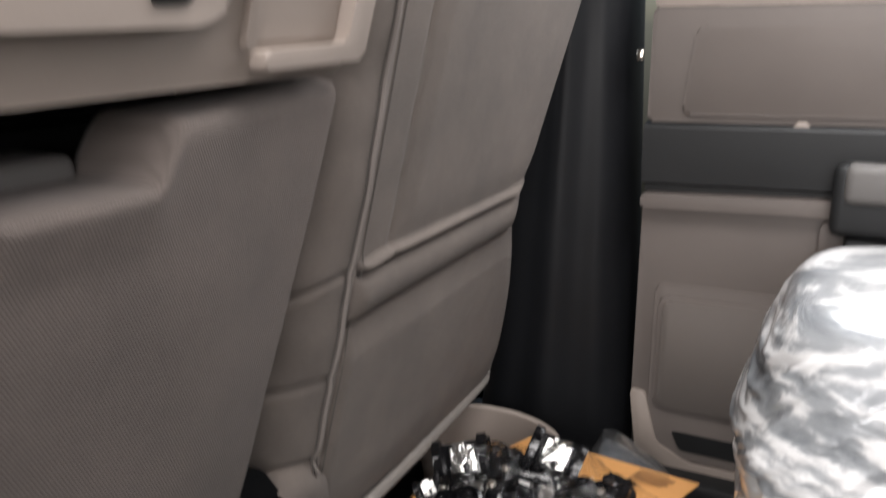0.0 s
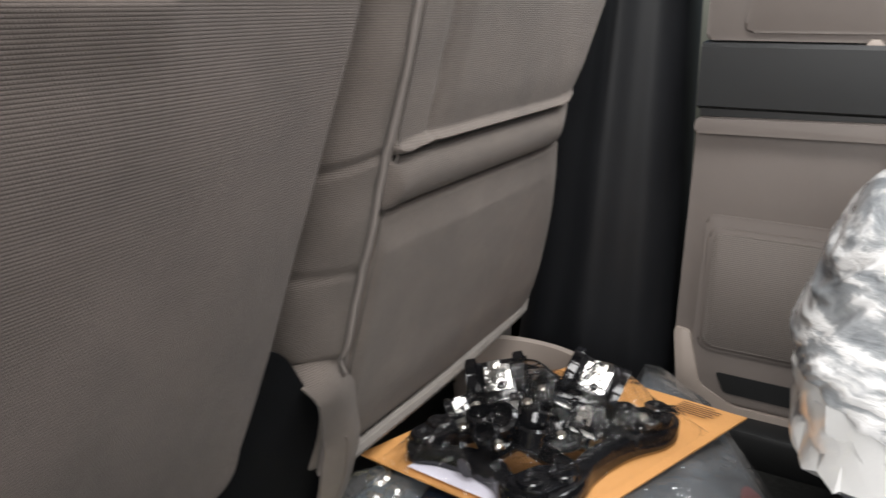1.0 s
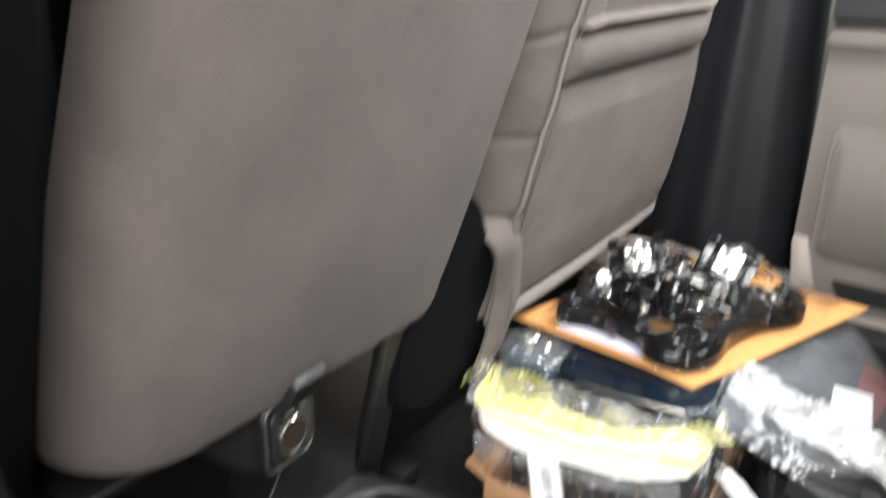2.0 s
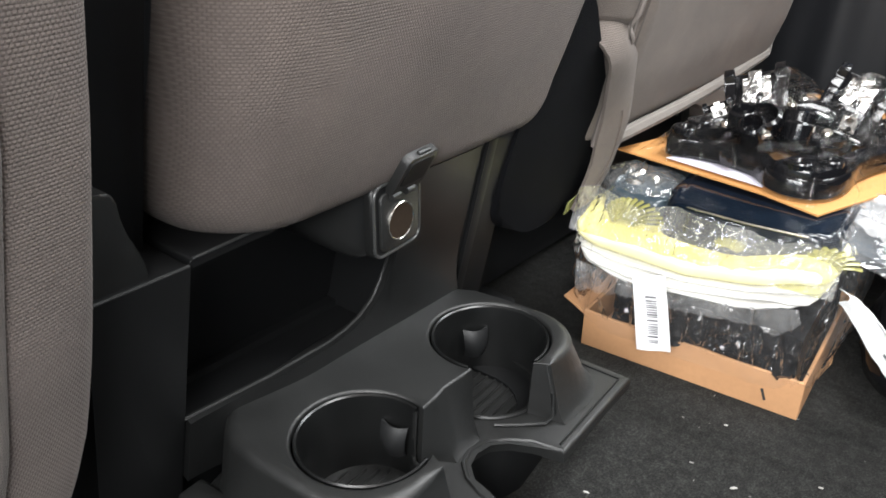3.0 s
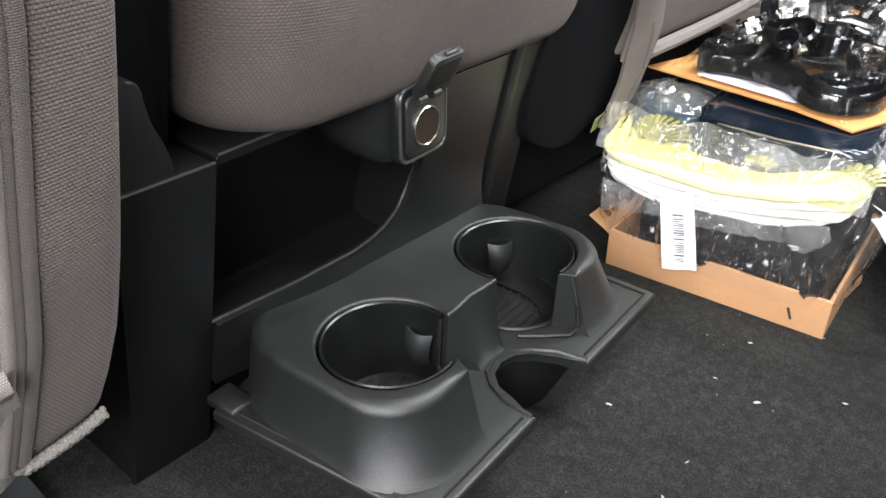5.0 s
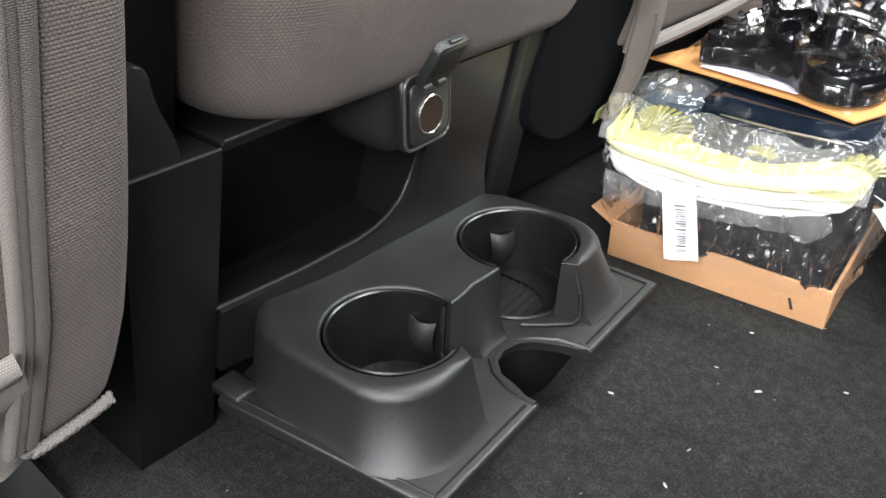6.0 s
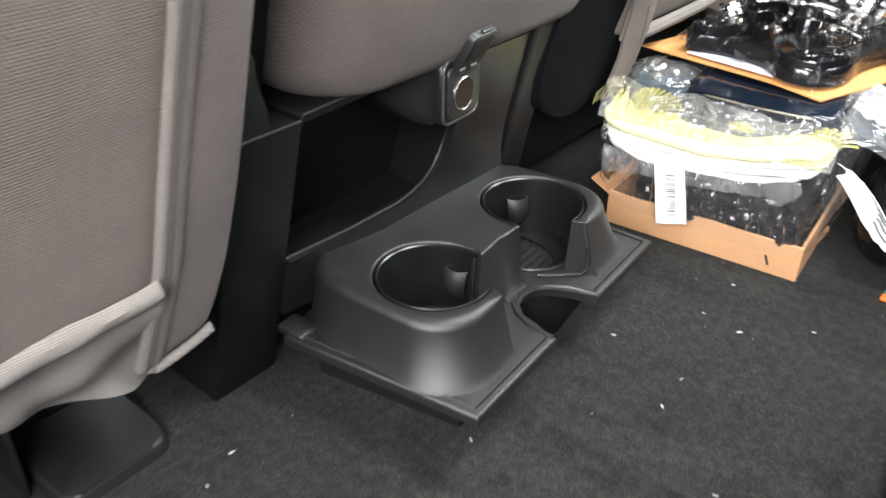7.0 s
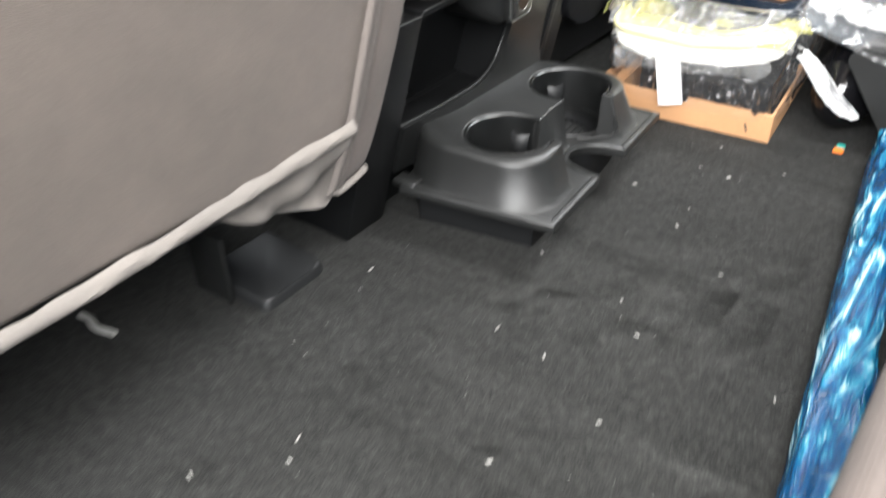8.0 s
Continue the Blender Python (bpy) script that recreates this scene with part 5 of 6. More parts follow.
    label = part("label", turned(sheet(8, 14, lambda u, v: (-0.015 + 0.028 * u, face(-0.015 + 0.028 * u, 0.064 * v), 0.064 * v), 0.0006), lab), white_paper, goods, "white bar label")
    z = 0.007
    while z < 0.045:
        h = rnd.choice((0.0005, 0.0008, 0.0012))
        y = face(-0.001, z)
        part("bar", turned(box(-0.0055, 0.0035, y - 0.0014, y - 0.0006, z, z + h), lab), grey_ink, label, "", False)
        z += h + rnd.choice((0.0009, 0.0014, 0.0022))


def build_blister_card():
    card = thing("blister_pack", (-0.23, 0.64, 0.142), "orange board card with glossy black brackets in clear blister", "package")
    o, e1, e2 = Vector((-0.366, 0.527, 0.0)), Vector((0.184, -0.021, 0.0)), Vector((0.092, 0.258, 0.0))

    def at(u, v, h=0.0):
        sag = 0.010 * math.sin(math.pi * v) * (1 - u) * 0.4 - 0.006 * max(0, u - 0.75) * (1 - v) * 4
        return o + e1 * u + e2 * v + Vector((0, 0, 0.147 + sag * 0.6 + h))
    part("board", sheet(24, 30, lambda u, v: at(u, v, 0), 0.0016), kraft, card, "orange-brown printed board")
    part("paper_slip", sheet(8, 3, lambda u, v: at(0.25 + 0.47 * u, 0.020 + 0.090 * v, 0.0030), 0.0005), lilac_paper, card, "lilac-white paper slip")
    rnd = random.Random(3)
    for i in range(6):
        w = rnd.uniform(0.16, 0.24)
        part("print_line", sheet(3, 1, lambda u, v: at(0.70 + w * u, 0.885 + 0.015 * i + 0.006 * v, 0.0028), 0.0002), brown_ink, card, "", False)
    part("print_mark", sheet(1, 1, lambda u, v: at(0.22 + 0.10 * u, 0.90 + 0.07 * v, 0.0028), 0.0002), brown_ink, card, "", False)
    # H-shaped bracket frame: outline in the card's own (u, v), thickened
    out = [(0.165, 0.120), (0.190, 0.045), (0.265, 0.035), (0.33, 0.066), (0.48, 0.084), (0.64, 0.066), (0.72, 0.020), (0.82, 0.003), (0.915, 0.030), (0.955, 0.110), (0.935, 0.200), (0.885, 0.285), (0.865, 0.400),
           (0.870, 0.500), (0.915, 0.585), (0.925, 0.665), (0.875, 0.735), (0.790, 0.755), (0.705, 0.715), (0.620, 0.640), (0.500, 0.600), (0.390, 0.645), (0.305, 0.715), (0.225, 0.720), (0.170, 0.660), (0.180, 0.575),
           (0.245, 0.490), (0.265, 0.380), (0.235, 0.270), (0.175, 0.205)]
    pts = rounded(out, 0.04, 3)
    # a ring with a raised, screwed pad at each corner, and bars across its open middle
    bm = bmesh.new()
    loops = [[bm.verts.new(at(0.56 + (u - 0.56) * ku, 0.36 + (v - 0.36) * kv, h)) for u, v in pts] for ku, kv, h in ((1.0, 1.0, 0.004), (1.0, 1.0, 0.017), (0.975, 0.98, 0.0195), (0.70, 0.76, 0.0195), (0.67, 0.73, 0.017), (0.67, 0.73, 0.004))]
    for p, q in zip(loops, loops[1:] + loops[:1]):
        for i in range(len(p)):
            bm.faces.new((p[i], p[(i + 1) % len(p)], q[(i + 1) % len(p)], q[i]))
    frame_part = part("bracket_frame", bm, gloss_black, card, "glossy black bracket frame", angle=50)
    for quad in (((0.175, 0.060), (0.325, 0.050), (0.315, 0.200), (0.170, 0.215)), ((0.735, 0.010), (0.925, 0.035), (0.930, 0.200), (0.755, 0.165)), ((0.640, 0.570), (0.870, 0.525), (0.915, 0.660), (0.800, 0.745)), ((0.185, 0.560), (0.300, 0.535), (0.360, 0.660), (0.215, 0.710))):
        bm = bmesh.new()
        q = rounded(quad, 0.045, 4)
        loops = [[bm.verts.new(at(quad_u, quad_v, h)) for quad_u, quad_v in q] for h in (0.006, 0.0235)]
        mid = [sum(p[k] for p in q) / len(q) for k in (0, 1)]
        loops.append([bm.verts.new(at(mid[0] + (a - mid[0]) * 0.94, mid[1] + (b - mid[1]) * 0.94, 0.0260)) for a, b in q])
        for p, w in zip(loops, loops[1:]):
            for i in range(len(p)):
                bm.faces.new((p[i], p[(i + 1) % len(p)], w[(i + 1) % len(p)], w[i]))
        bm.faces.new(loops[0])
        bm.faces.new(loops[-1])
        part("corner_pad", bm, gloss_black, frame_part, "raised glossy corner pad", angle=50)
    for a, b in (((0.25, 0.30), (0.88, 0.24)), ((0.26, 0.46), (0.87, 0.52)), ((0.50, 0.06), (0.52, 0.60))):
        part("cross_bar", tube([at(*a, 0.014), at((a[0] + b[0]) / 2, (a[1] + b[1]) / 2, 0.018), at(*b, 0.014)], 0.0085, 10), gloss_black, frame_part)
    for u, v in ((0.258, 0.075), (0.225, 0.165), (0.822, 0.060), (0.870, 0.150), (0.846, 0.590), (0.790, 0.685), (0.700, 0.610), (0.250, 0.650), (0.270, 0.560)):
        m = Matrix.Translation(at(u, v, 0.0262))
        part("screw_boss", lathe([(0.0105, -0.002), (0.0105, 0.0025), (0.0092, 0.0035), (0.0060, 0.0032), (0.0050, 0.0005), (0.0006, 0.0005)], m, 20), gloss_black, frame_part, "glossy screw boss")
    for u, v, s in ((0.55, 0.50, 0.018), (0.68, 0.30, 0.021), (0.36, 0.34, 0.020)):
        part("hollow_cup", lathe([(s, 0.0), (s * 1.02, 0.006), (s * 0.88, 0.007), (s * 0.72, 0.001), (0.001, 0.0005)], Matrix.Translation(at(u, v, 0.0262)), 24), gloss_black, frame_part, "round hollow")

    # upright clamps: a square saddle between two toothed prongs, with bright metal plates
    def clamp(u, v, spin, roll, lean, scale, metal=creased_metal):
        m = Matrix.Translation(at(u, v, 0.020)) @ Matrix.Rotation(radians(spin), 4, "Z") @ Matrix.Rotation(radians(roll), 4, "X") @ Matrix.Rotation(radians(lean), 4, "Y") @ Matrix.Scale(scale, 4)
        body = part("clamp_body", turned(box(-0.006, 0.0, -0.020, 0.020, 0.0, 0.044, 0.0015, 2), m), gloss_black, card, "glossy black clamp")
        for s in (-1, 1):
            prong = [(-0.012, 0.004), (0.013, 0.0), (0.016, 0.026), (0.011, 0.034), (0.015, 0.042), (0.007, 0.049), (-0.003, 0.043), (-0.012, 0.045)]
            P = m @ Matrix.Translation((0, s * 0.021, 0)) @ Matrix.Rotation(radians(90), 4, "X")
            part("prong", turned(prism(rounded(prong, 0.002, 2), -0.0042, 0.0042, 0.0014, 2), P), gloss_black, body)
        part("bright_plate", turned(box(0.0002, 0.0022, -0.0120, 0.0120, 0.018, 0.040, 0.0006, 1), m), metal, body, "bright metal plate")
        part("bolt_head", turned(lathe([(0.0036, 0.0), (0.0040, 0.002), (0.0030, 0.0040), (0.0005, 0.0045)], Matrix.Rotation(radians(90), 4, "Y"), 6), m @ Matrix.Translation((0.002, 0.002, 0.022))), gloss_black, body)
        part("metal_tab", turned(box(0.0005, 0.010, -0.006, 0.006, 0.036, 0.044, 0.0008, 1), m), metal, body, "bright metal tab")
        part("metal_shelf", turned(box(0.005, 0.028, -0.020, 0.016, 0.009, 0.011, 0.0006, 1), m @ Matrix.Rotation(radians(24), 4, "Y")), satin_metal, body, "bright metal shelf")
        part("stem", turned(prism([(-0.012, -0.014), (0.008, -0.014), (0.008, 0.014), (-0.012, 0.014)], -0.016, 0.004, 0.001, 1, 0.006), m), gloss_black, body)
    clamp(0.30, 0.385, -72, 16, -26, 1.04)
    clamp(0.52, 0.565, -84, -18, -24, 1.04)
    clamp(0.25, 0.26, -60, 24, -30, 0.50, satin_metal)
    clamp(0.68, 0.40, -66, -22, -38, 0.60)
    # spare round holders between the arms
    for u, v, s, tilt in ((0.46, 0.24, 0.016, 30), (0.56, 0.30, 0.014, -25), (0.40, 0.20, 0.012, 10), (0.52, 0.14, 0.011, 35), (0.66, 0.20, 0.012, -15)):
        part("round_holder", lathe([(s, -0.004), (s, 0.012), (s * 0.8, 0.014), (s * 0.72, 0.002), (0.001, 0.001)], Matrix.Translation(at(u, v, 0.032)) @ Matrix.Rotation(radians(tilt), 4, "X"), 22), gloss_black, card, "glossy round holder")
    for u, v, h in ((0.36, 0.16, 0.030), (0.60, 0.12, 0.034), (0.50, 0.32, 0.046), (0.72, 0.28, 0.034), (0.30, 0.26, 0.036), (0.82, 0.58, 0.028), (0.44, 0.44, 0.044)):
        part("screw", lathe([(0.0045, 0.0), (0.0045, 0.003), (0.003, 0.0045), (0.0008, 0.0045)], Matrix.Translation(at(u, v, h)) @ Matrix.Rotation(radians(60 * u - 20), 4, "X"), 12), chrome, card, "bright screw")
    part("link_bar", tube([at(0.30, 0.42, 0.030), at(0.46, 0.46, 0.040), at(0.62, 0.54, 0.030)], 0.006, 10), gloss_black, card, "black link bar")
    part("link_bar", tube([at(0.52, 0.20, 0.030), at(0.50, 0.36, 0.040), at(0.44, 0.54, 0.028)], 0.0055, 10), gloss_black, card, "black link bar")

    # blister: film that follows the hump of the parts
    def film(u, v):
        a, b = 0.14 + 0.84 * u, -0.02 + 0.80 * v
        edge = min(u, 1 - u, v, 1 - v) * 8
        h = 0.006 + 0.025 * min(1.0, edge) + 0.040 * math.exp(-(((a - 0.36) / 0.13) ** 2 + ((b - 0.40) / 0.14) ** 2)) + 0.042 * math.exp(-(((a - 0.64) / 0.12) ** 2 + ((b - 0.54) / 0.13) ** 2))
        p = at(a, b, h)
        return p + Vector((0.3, 0.2, 1)) * rough(Vector((p.x + p.z, p.y * 0.5, p.z)), 0.0032, 34, 5.0) * min(1.0, edge)
    part("blister", sheet(90, 90, film), blister_film, card, "clear crinkled blister", angle=75).visible_shadow = False


def build_small_bag():
    bag = thing("parts_bag", (-0.335, 0.515, 0.106), "clear bag of bright metal fittings between box and seat", "bag")
    for i, (x, y, z, r) in enumerate(((-0.335, 0.500, 0.118, 0.010), (-0.310, 0.490, 0.116, 0.009), (-0.345, 0.530, 0.124, 0.011), (-0.322, 0.520, 0.126, 0.008))):
        part("fitting", lathe([(r, 0), (r, 0.012), (r * 0.7, 0.014), (r * 0.7, 0.002), (0.001, 0.002)], Matrix.Translation((x, y, z)) @ Matrix.Rotation(radians(35 * i - 40), 4, "X"), 16), chrome, bag, "bright metal fitting")
    def film(u, v):
        a, b = u * 2 * math.pi, v * math.pi
        p = Vector((-0.328 + 0.040 * math.cos(a) * math.sin(b), 0.512 + 0.032 * math.sin(a) * math.sin(b), 0.122 + 0.018 * math.cos(b)))
        return p + Vector((math.cos(a), math.sin(a), 0.4)) * rough(p, 0.004, 60, 1.0)
    part("bag_film", sheet(48, 24, film), bag_film, bag, "clear bag film", angle=80).visible_shadow = False


def build_poly_bag():
    bag = thing("poly_bag", (-0.08, 0.66, 0.125), "smoky plastic bag with dark goods lying across the packages", "bag")

    def lump(u, v):
        x = -0.215 + lerp([(0, 0.235), (0.5, 0.195), (0.8, 0.115), (1.0, 0.05)], v) * u
        y = 0.505 + 0.365 * v - 0.06 * u * (1 - v)
        e = min(u, 1 - u, v, 1 - v) * 7
        z = 0.114 + 0.017 * min(1.0, e) + 0.010 * math.sin(u * 3 + 1) - 0.020 * u * (1 - v)
        return Vector((x, y, z))
    part("dark_contents", sheet(20, 24, lambda u, v: lump(0.05 + 0.9 * u, 0.06 + 0.9 * v) - Vector((0, 0, 0.004)), 0.008), plain("dark_slate_goods", (0.045, 0.055, 0.065), 0.2, 30, 0.002, 0.4), bag, "dark slate goods")
    part("red_patch", sheet(8, 8, lambda u, v: lump(0.70 + 0.20 * (0.5 + (u - 0.5) * (1 - 1.2 * (v - 0.5) ** 2)), 0.30 + 0.26 * (0.5 + (v - 0.5) * (1 - 1.2 * (u - 0.5) ** 2))) - Vector((0, 0, 0.0005)), 0.0006), red_print, bag, "red printed patch")
    part("paper", sheet(4, 4, lambda u, v: lump(0.60 + 0.16 * u, 0.16 + 0.20 * v + 0.05 * u) + Vector((0, 0, 0.0012)), 0.0006), white_paper, bag, "white paper slip")
    def film(u, v):
        p = lump(u, v) + Vector((0, 0, 0.004))
        k = 0.0016 * (1 + 1.5 * max(0, 0.25 - v))
        return p + Vector((0, 0, 1)) * rough(Vector((p.x * 1.8, p.y * 0.7, 0)), k, 18, 3.0)
    part("bag_film", sheet(60, 70, film), bag_film, bag, "smoky film", angle=80).visible_shadow = False

    # pale gathered edge of the bag that hangs towards the rear seat
    def edge(u, v):
        p = Vector((-0.205 + 0.215 * u, 0.548 - 0.085 * u + 0.05 * v, 0.133 - 0.010 * u + 0.006 * v))
        return p + Vector((0, 0.3, 1)) * rough(Vector((p.x, p.y * 2.5, 0)), 0.006, 30, 8.0)
    part("gathered_edge", sheet(50, 14, edge, 0.001), film_material("milky_film", (0.9, 0.9, 0.9), 0.06, 14.0, 0.015, 0.16, 0.50, 1.2, 1.0, 22.0), bag, "pale gathered film edge", angle=80)


def build_wrapped_bundle():
    bun = thing("wrapped_bundle", (0.09, 0.66, 0.225), "grey goods wrapped in shiny clear plastic and white foam", "package")

    def ball(u, v, grow, low, high):
        a = u * 2 * math.pi
        z = low + (high - low) * v
        rad = lerp([(0.225, 0.118), (0.230, 0.137), (0.238, 0.143), (0.252, 0.141), (0.266, 0.138), (0.280, 0.141), (0.292, 0.144), (0.307, 0.143), (0.332, 0.135), (0.358, 0.129), (0.379, 0.122), (0.392, 0.116), (0.398, 0.112), (0.4020, 0.106), (0.4045, 0.098), (0.4055, 0.080), (0.4060, 0.001)], z)
        c, d = math.cos(a), math.sin(a)
        x = 0.098 + (rad + grow) * math.copysign(abs(c) ** 0.55, c)
        y = 0.66 + (rad + grow) * math.copysign(abs(d) ** 0.55, d) * 1.12
        return Vector((x, y, z)), Vector((math.cos(a), math.sin(a), 0))

    part("wrapped_goods", sheet(48, 30, lambda u, v: ball(u, v, -0.006, 0.23, 0.4060)[0] - Vector((0, 0, 0.004))), grey_wrapped, bun, "grey goods inside")

    # white foam in loose plastic: broad facets with sharp folds between them, low on the bundle
    rnd = random.Random(4)
    cols, rows = 54, 7
    push = {}

    def facet(u, v):
        key = (round(u * cols) % cols, round(v * rows))
        if key not in push:
            push[key] = (rnd.uniform(-1, 1), rnd.uniform(-0.48, 0.48), rnd.uniform(-0.45, 0.45))
        d, du, dv = push[key]
        rim = 0.0 if key[1] in (0, rows) else 1.0
        p, n = ball((u + du / cols) % 1.0, v + rim * dv / rows, 0.0, 0.227, 0.314)
        p.z += (0.010 * math.sin(u * 17 + 1) + 0.006 * math.sin(u * 41)) * v
        return p + n * (0.0021 * d * rim + rough(p, 0.0040, 15, 4.0))
    bm = sheet(cols, rows, facet)
    bmesh.ops.remove_doubles(bm, verts=bm.verts[:], dist=0.0002)
    bmesh.ops.triangulate(bm, faces=bm.faces[:])
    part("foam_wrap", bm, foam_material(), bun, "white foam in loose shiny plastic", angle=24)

    # tight film in long level folds that lean a little
    def stretched(u, v):
        p, n = ball(u, v, 0.003, 0.290, 0.406)
        a = 2 * math.pi * u
        q = Vector((math.cos(a) * 0.9, math.sin(a) * 0.9, p.z * 26 + 1.6 * math.sin(a * 2 + 1)))
        fold = 1 - 2 * abs(noise.noise(q * 1.6)) + 0.6 * (1 - 2 * abs(noise.noise(q * 3.4 + Vector((3, 5, 1)))))
        calm = min(1.0, max(0.0, (0.398 - p.z) / 0.03))
        hem = 0.010 * math.sin(u * 19) * (1 - v) ** 3
        return p + n * (0.0042 * fold * calm + 0.001) - Vector((0, 0, hem))
    part("clear_wrap", sheet(220, 60, stretched), wrap_material(), bun, "shiny clear wrap in level folds, glare streaks painted", angle=60)


def build_storage_case():
    case = thing("storage_case", (0.08, 0.66, 0.0), "black ribbed plastic case on the carpet", "case")
    out = [(-0.022, 0.0), (0.23, 0.0), (0.23, 0.118), (-0.085, 0.118), (-0.098, 0.105)]
    M = Matrix(((1, 0, 0, 0), (0, 0, 1, 0), (0, 1, 0, 0), (0, 0, 0, 1)))
    body = part("case_body", turned(prism(rounded(out, 0.008, 3), 0.475, 0.62, 0.004, 2), M), black_plastic, case, "black case body")
    M2 = Matrix(((1, 0, 0, 0), (0, 0, -1, 0), (0, 1, 0, 0), (0, 0, 0, 1)))
    part("case_rib", turned(prism(rounded([(-0.014, 0.01), (0.0, 0.01), (-0.034, 0.125), (-0.048, 0.125)], 0.002), -0.476, -0.470, 0.002, 2), M2), black_plastic, body)
    part("case_panel", turned(prism(rounded([(0.012, 0.02), (0.16, 0.02), (0.15, 0.11), (-0.018, 0.11)], 0.008), -0.476, -0.471, 0.002, 2), M2), black_plastic, body)
    part("case_mark", turned(prism(rounded([(0.000, 0.070), (0.006, 0.072), (0.004, 0.080), (-0.001, 0.078)], 0.001), -0.476, -0.4695, 0.0), M2), white_paper, body, "small pale mark")

    bag = thing("black_bag", (-0.10, 0.53, 0.0), "crumpled shiny black bag on the carpet", "bag")
    def lump(u, v):
        a, b = u * 2 * math.pi, v * math.pi
        p = Vector((-0.098 + 0.034 * math.cos(a) * math.sin(b), 0.545 + 0.062 * math.sin(a) * math.sin(b), 0.052 + 0.050 * math.cos(b)))
        p += Vector((math.cos(a), math.sin(a), 0)) * rough(p, 0.005, 28, 2.0) * math.sin(b)
        return Vector((p.x, p.y, max(0.001, p.z)))
    part("bag_skin", sheet(40, 24, lump), gloss_black, bag, "", angle=80)

    slip = thing("paper_tag", (-0.10, 0.47, 0.055), "white printed paper tag hanging over the black bag", "tag")
    def tag(u, v):
        return Vector((-0.146 + 0.072 * u + 0.008 * math.sin(v * 3), 0.458 + 0.006 * math.sin(u * 5) + 0.004 * v, 0.112 - 0.054 * u ** 1.2 - 0.025 * v * (0.5 + 0.7 * math.sin(math.pi * u)))) + Vector((0, 0.6, 0.3)) * rough(Vector((u * 0.07, v * 0.03, 0)), 0.003, 60, 2.0)
    sl = part("tag_sheet", sheet(20, 6, tag, 0.0006), white_paper, slip)
    for k in range(5):
        part("print_line", sheet(12, 1, lambda u, v: tag(0.45 + 0.42 * u, 0.14 + 0.15 * k + 0.05 * v) - Vector((0, 0.0016, 0)), 0.0003), grey_ink, sl, "", False)
    lab = thing("colour_tag", (-0.075, 0.474, 0.0), "small orange and teal tag on the carpet", "tag")
    part("orange_half", box(-0.084, -0.073, 0.466, 0.476, 0.0005, 0.004, 0.001, 1), orange_print, lab)
    part("teal_half", box(-0.083, -0.074, 0.476, 0.484, 0.0005, 0.005, 0.001, 1), teal_print, lab)


def build_beige_tub():
    tub = thing("beige_tub", (-0.36, 0.86, 0.0), "beige plastic tub standing behind the packages", "tub")
    M = Matrix.Translation((-0.345, 0.815, 0.0)) @ Matrix.Diagonal((1.15, 0.75, 1, 1))
    part("tub_body", lathe([(0.001, 0.002), (0.060, 0.0), (0.074, 0.112), (0.080, 0.114), (0.081, 0.124), (0.077, 0.127), (0.071, 0.124), (0.058, 0.012), (0.001, 0.010)], M, 40), pale_plastic, tub, "beige tub with a rolled rim")
    for k in range(5):
        a = radians(200 + 28 * k)
        part("clip", turned(box(-0.004, 0.004, -0.003, 0.003, 0.100, 0.122, 0.001, 1), Matrix.Translation((-0.345 + 0.092 * math.cos(a), 0.815 + 0.060 * math.sin(a), 0))), chrome, tub, "bright clip")


def build_blue_roll():
    pack = thing("blue_package", (0.03, 0.20, 0.0), "long blue plastic wrapped package lying on the carpet", "package")
    def skin(u, v):
        y = 0.46 - 1.10 * v
        x0 = -0.040 + 0.125 * (0.435 - y)
        a = u * 2 * math.pi
        c, s = math.cos(a), math.sin(a)
        x = x0 + 0.018 + 0.018 * math.copysign(abs(c) ** 0.5, c)
        z = 0.022 + 0.022 * math.copysign(abs(s) ** 0.5, s)
        p = Vector((x, y, z))
        return p + Vector((c, 0, s)) * rough(Vector((x, y * 0.6, z)), 0.003, 38, 9.0) * (1 if z > 0.004 else 0)
    bm = sheet(36, 150, skin)
    part("blue_wrap", bm, blue_film, pack, "shiny crumpled blue film with painted glints", angle=80)
    part("tape_strip", sheet(8, 4, lambda u, v: Vector(skin(0.10 + 0.22 * u, 0.58 + 0.03 * v)) + Vector((0, 0, 0.0012)), 0.0004), clear_film, pack, "clear tape strip")


def build_rear_seat():
    seat = thing("rear_seat", (0.45, 0.1, 0.0), "taupe cloth rear bench seat", "car seat")
    part("cushion", box(0.046, 0.62, -0.66, 0.36, 0.05, 0.17, 0.02, 4), cloth, seat, "taupe cloth cushion")
    # Cushion is kept black so no taupe bounce reaches the console.
    part("passenger_cushion", box(0.0, 0.62, 0.56, 0.93, 0.05, 0.223, 0.02, 4), black_cloth, seat, "cloth cushion kept black against taupe bounce light")
    # Unseen backrest, coloured black to lower the fill on the console.
    part("backrest", turned(box(-0.07, 0.07, -0.66, 0.90, 0.0, 0.62, 0.04, 4), pose(0.72, 0, 0.19, 0, 12, 0)), black_cloth, seat, "unseen cloth backrest kept black against bounce light")
    part("seat_base", box(0.12, 0.60, -0.60, 0.32, 0.0, 0.06, 0.01), black_deep, seat, "black seat base")


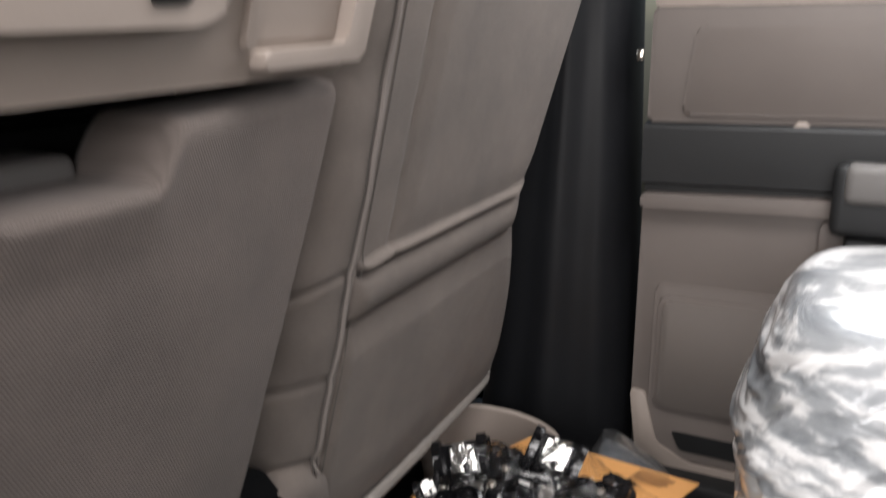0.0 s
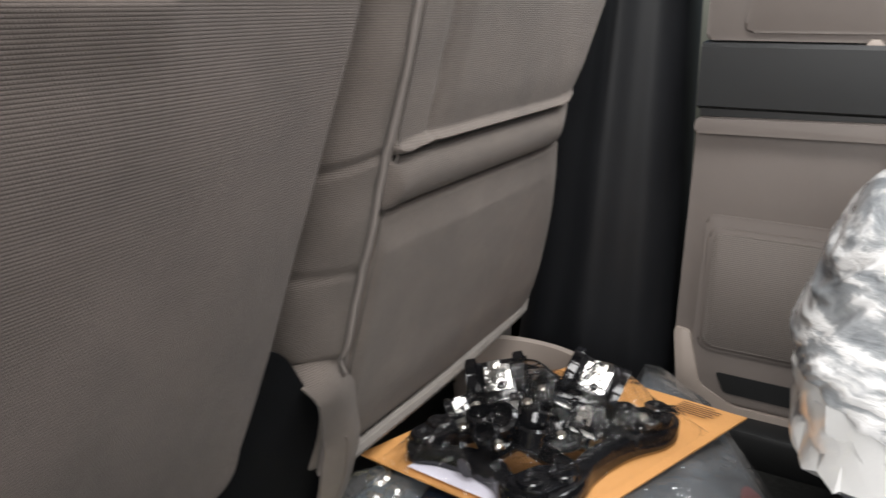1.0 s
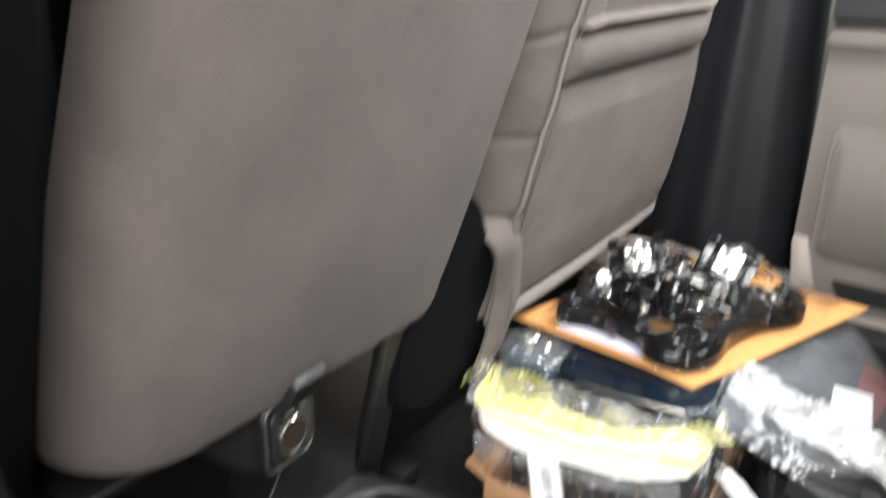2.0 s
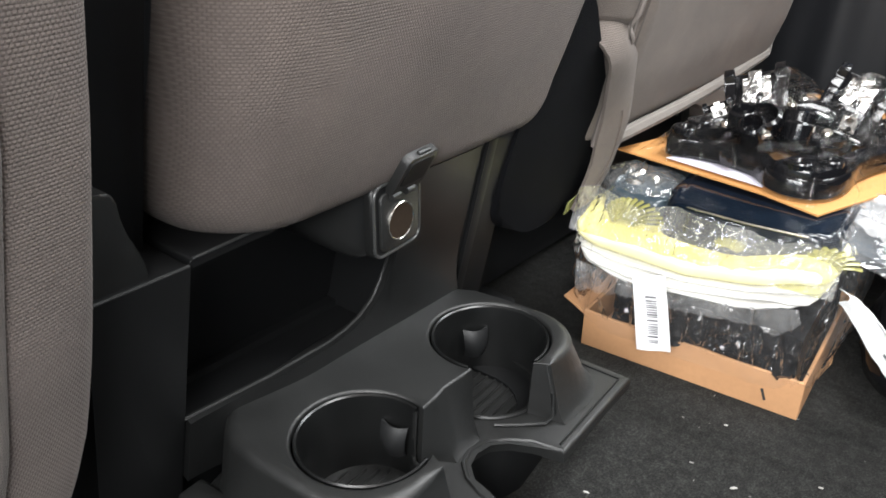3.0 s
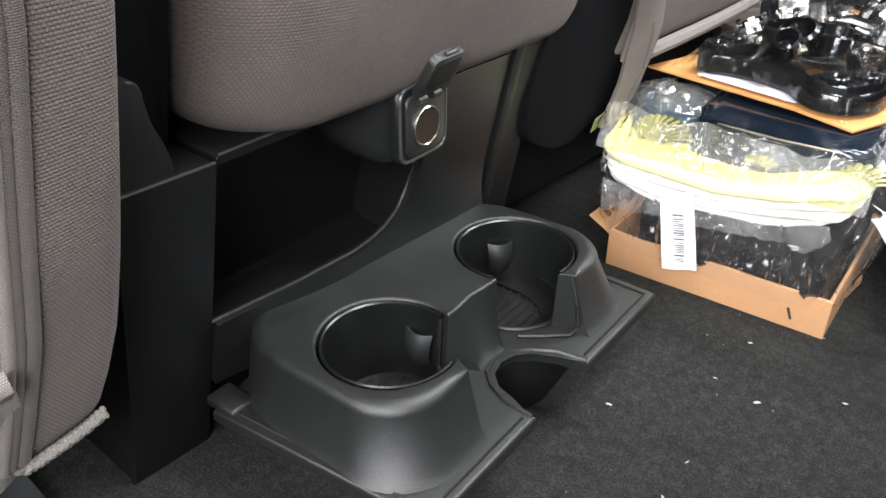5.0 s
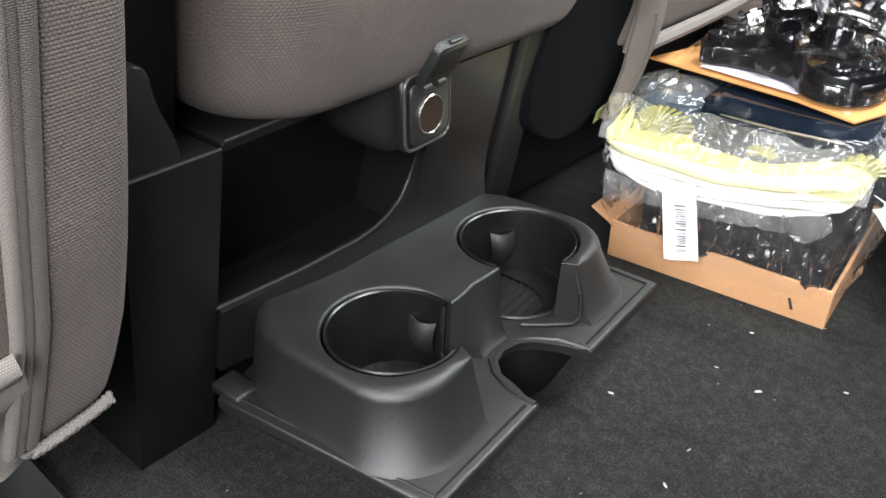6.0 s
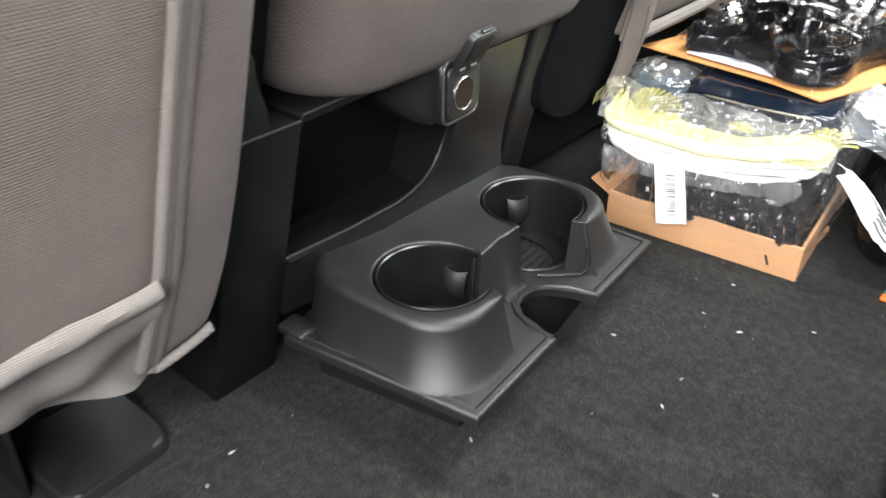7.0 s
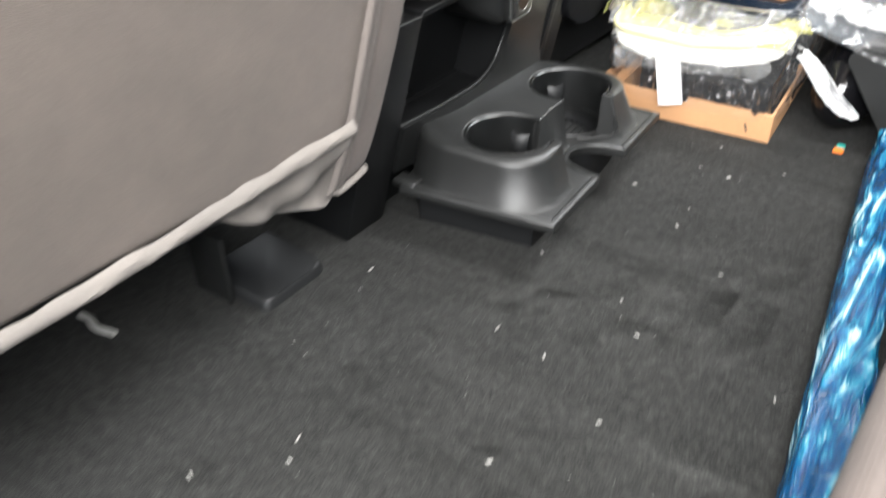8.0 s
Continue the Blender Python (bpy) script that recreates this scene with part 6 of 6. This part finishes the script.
def build_debris():
    rnd = random.Random(11)
    bm = bmesh.new()
    spots = [(-0.231, 0.272, 0.0045), (-0.156, 0.341, 0.005), (-0.187, 0.402, 0.003), (-0.166, 0.258, 0.003), (-0.110, 0.380, 0.003), (-0.246, 0.108, 0.0045), (-0.163, 0.222, 0.0035), (-0.100, 0.170, 0.0035),
             (-0.358, -0.003, 0.0045), (-0.347, -0.031, 0.0035), (-0.221, -0.006, 0.004), (-0.173, -0.013, 0.0045), (-0.155, 0.086, 0.004), (-0.125, 0.052, 0.0035), (-0.150, -0.125, 0.0045), (-0.106, -0.05, 0.004), (-0.012, 0.045, 0.0045), (-0.306, -0.252, 0.005), (-0.270, -0.186, 0.0035), (-0.261, -0.204, 0.0035), (-0.189, 0.346, 0.003), (-0.180, 0.330, 0.002)]
    for i in range(60):
        spots.append((rnd.uniform(-0.36, 0.0), rnd.uniform(-0.22, 0.50), rnd.choice((0.0007, 0.001, 0.0013, 0.0018))))
    for x, y, s in spots:
        if x < -0.215 and 0.06 < y < 0.35 and s < 0.004:
            continue
        a = rnd.uniform(0, 3.14)
        s *= 0.7
        m = Matrix.Translation((x, y, 0.0035)) @ Matrix.Rotation(a, 4, "Z") @ Matrix.Diagonal((s, s * rnd.uniform(0.18, 0.45), s * 0.3, 1))
        made = bmesh.ops.create_icosphere(bm, subdivisions=1, radius=1.0)["verts"]
        for v in made:
            v.co = m @ (v.co * rnd.uniform(0.7, 1.2))
    ob = part("carpet_crumbs", bm, debris_white, None)
    tagged(ob, "white crumbs and lint scattered over the carpet", "debris", "", "stuff")
    bm = bmesh.new()
    tube([(-0.515 + 0.0055 * k, -0.195 + 0.002 * math.sin(k), 0.004) for k in range(9)], 0.0032, 6, bm=bm)
    tagged(part("lint_scrap", bm, debris_white, None), "grey-white scrap of lint on the carpet", "debris")


build_cabin()
build_pillar()
build_far_door()
build_passenger_seat()
build_centre_seat()
build_driver_seat()
build_rear_seat()
build_console()
build_cup_holder()
build_boxed_goods()
build_blister_card()
build_small_bag()
build_poly_bag()
build_wrapped_bundle()
build_storage_case()
build_beige_tub()
build_blue_roll()
build_debris()
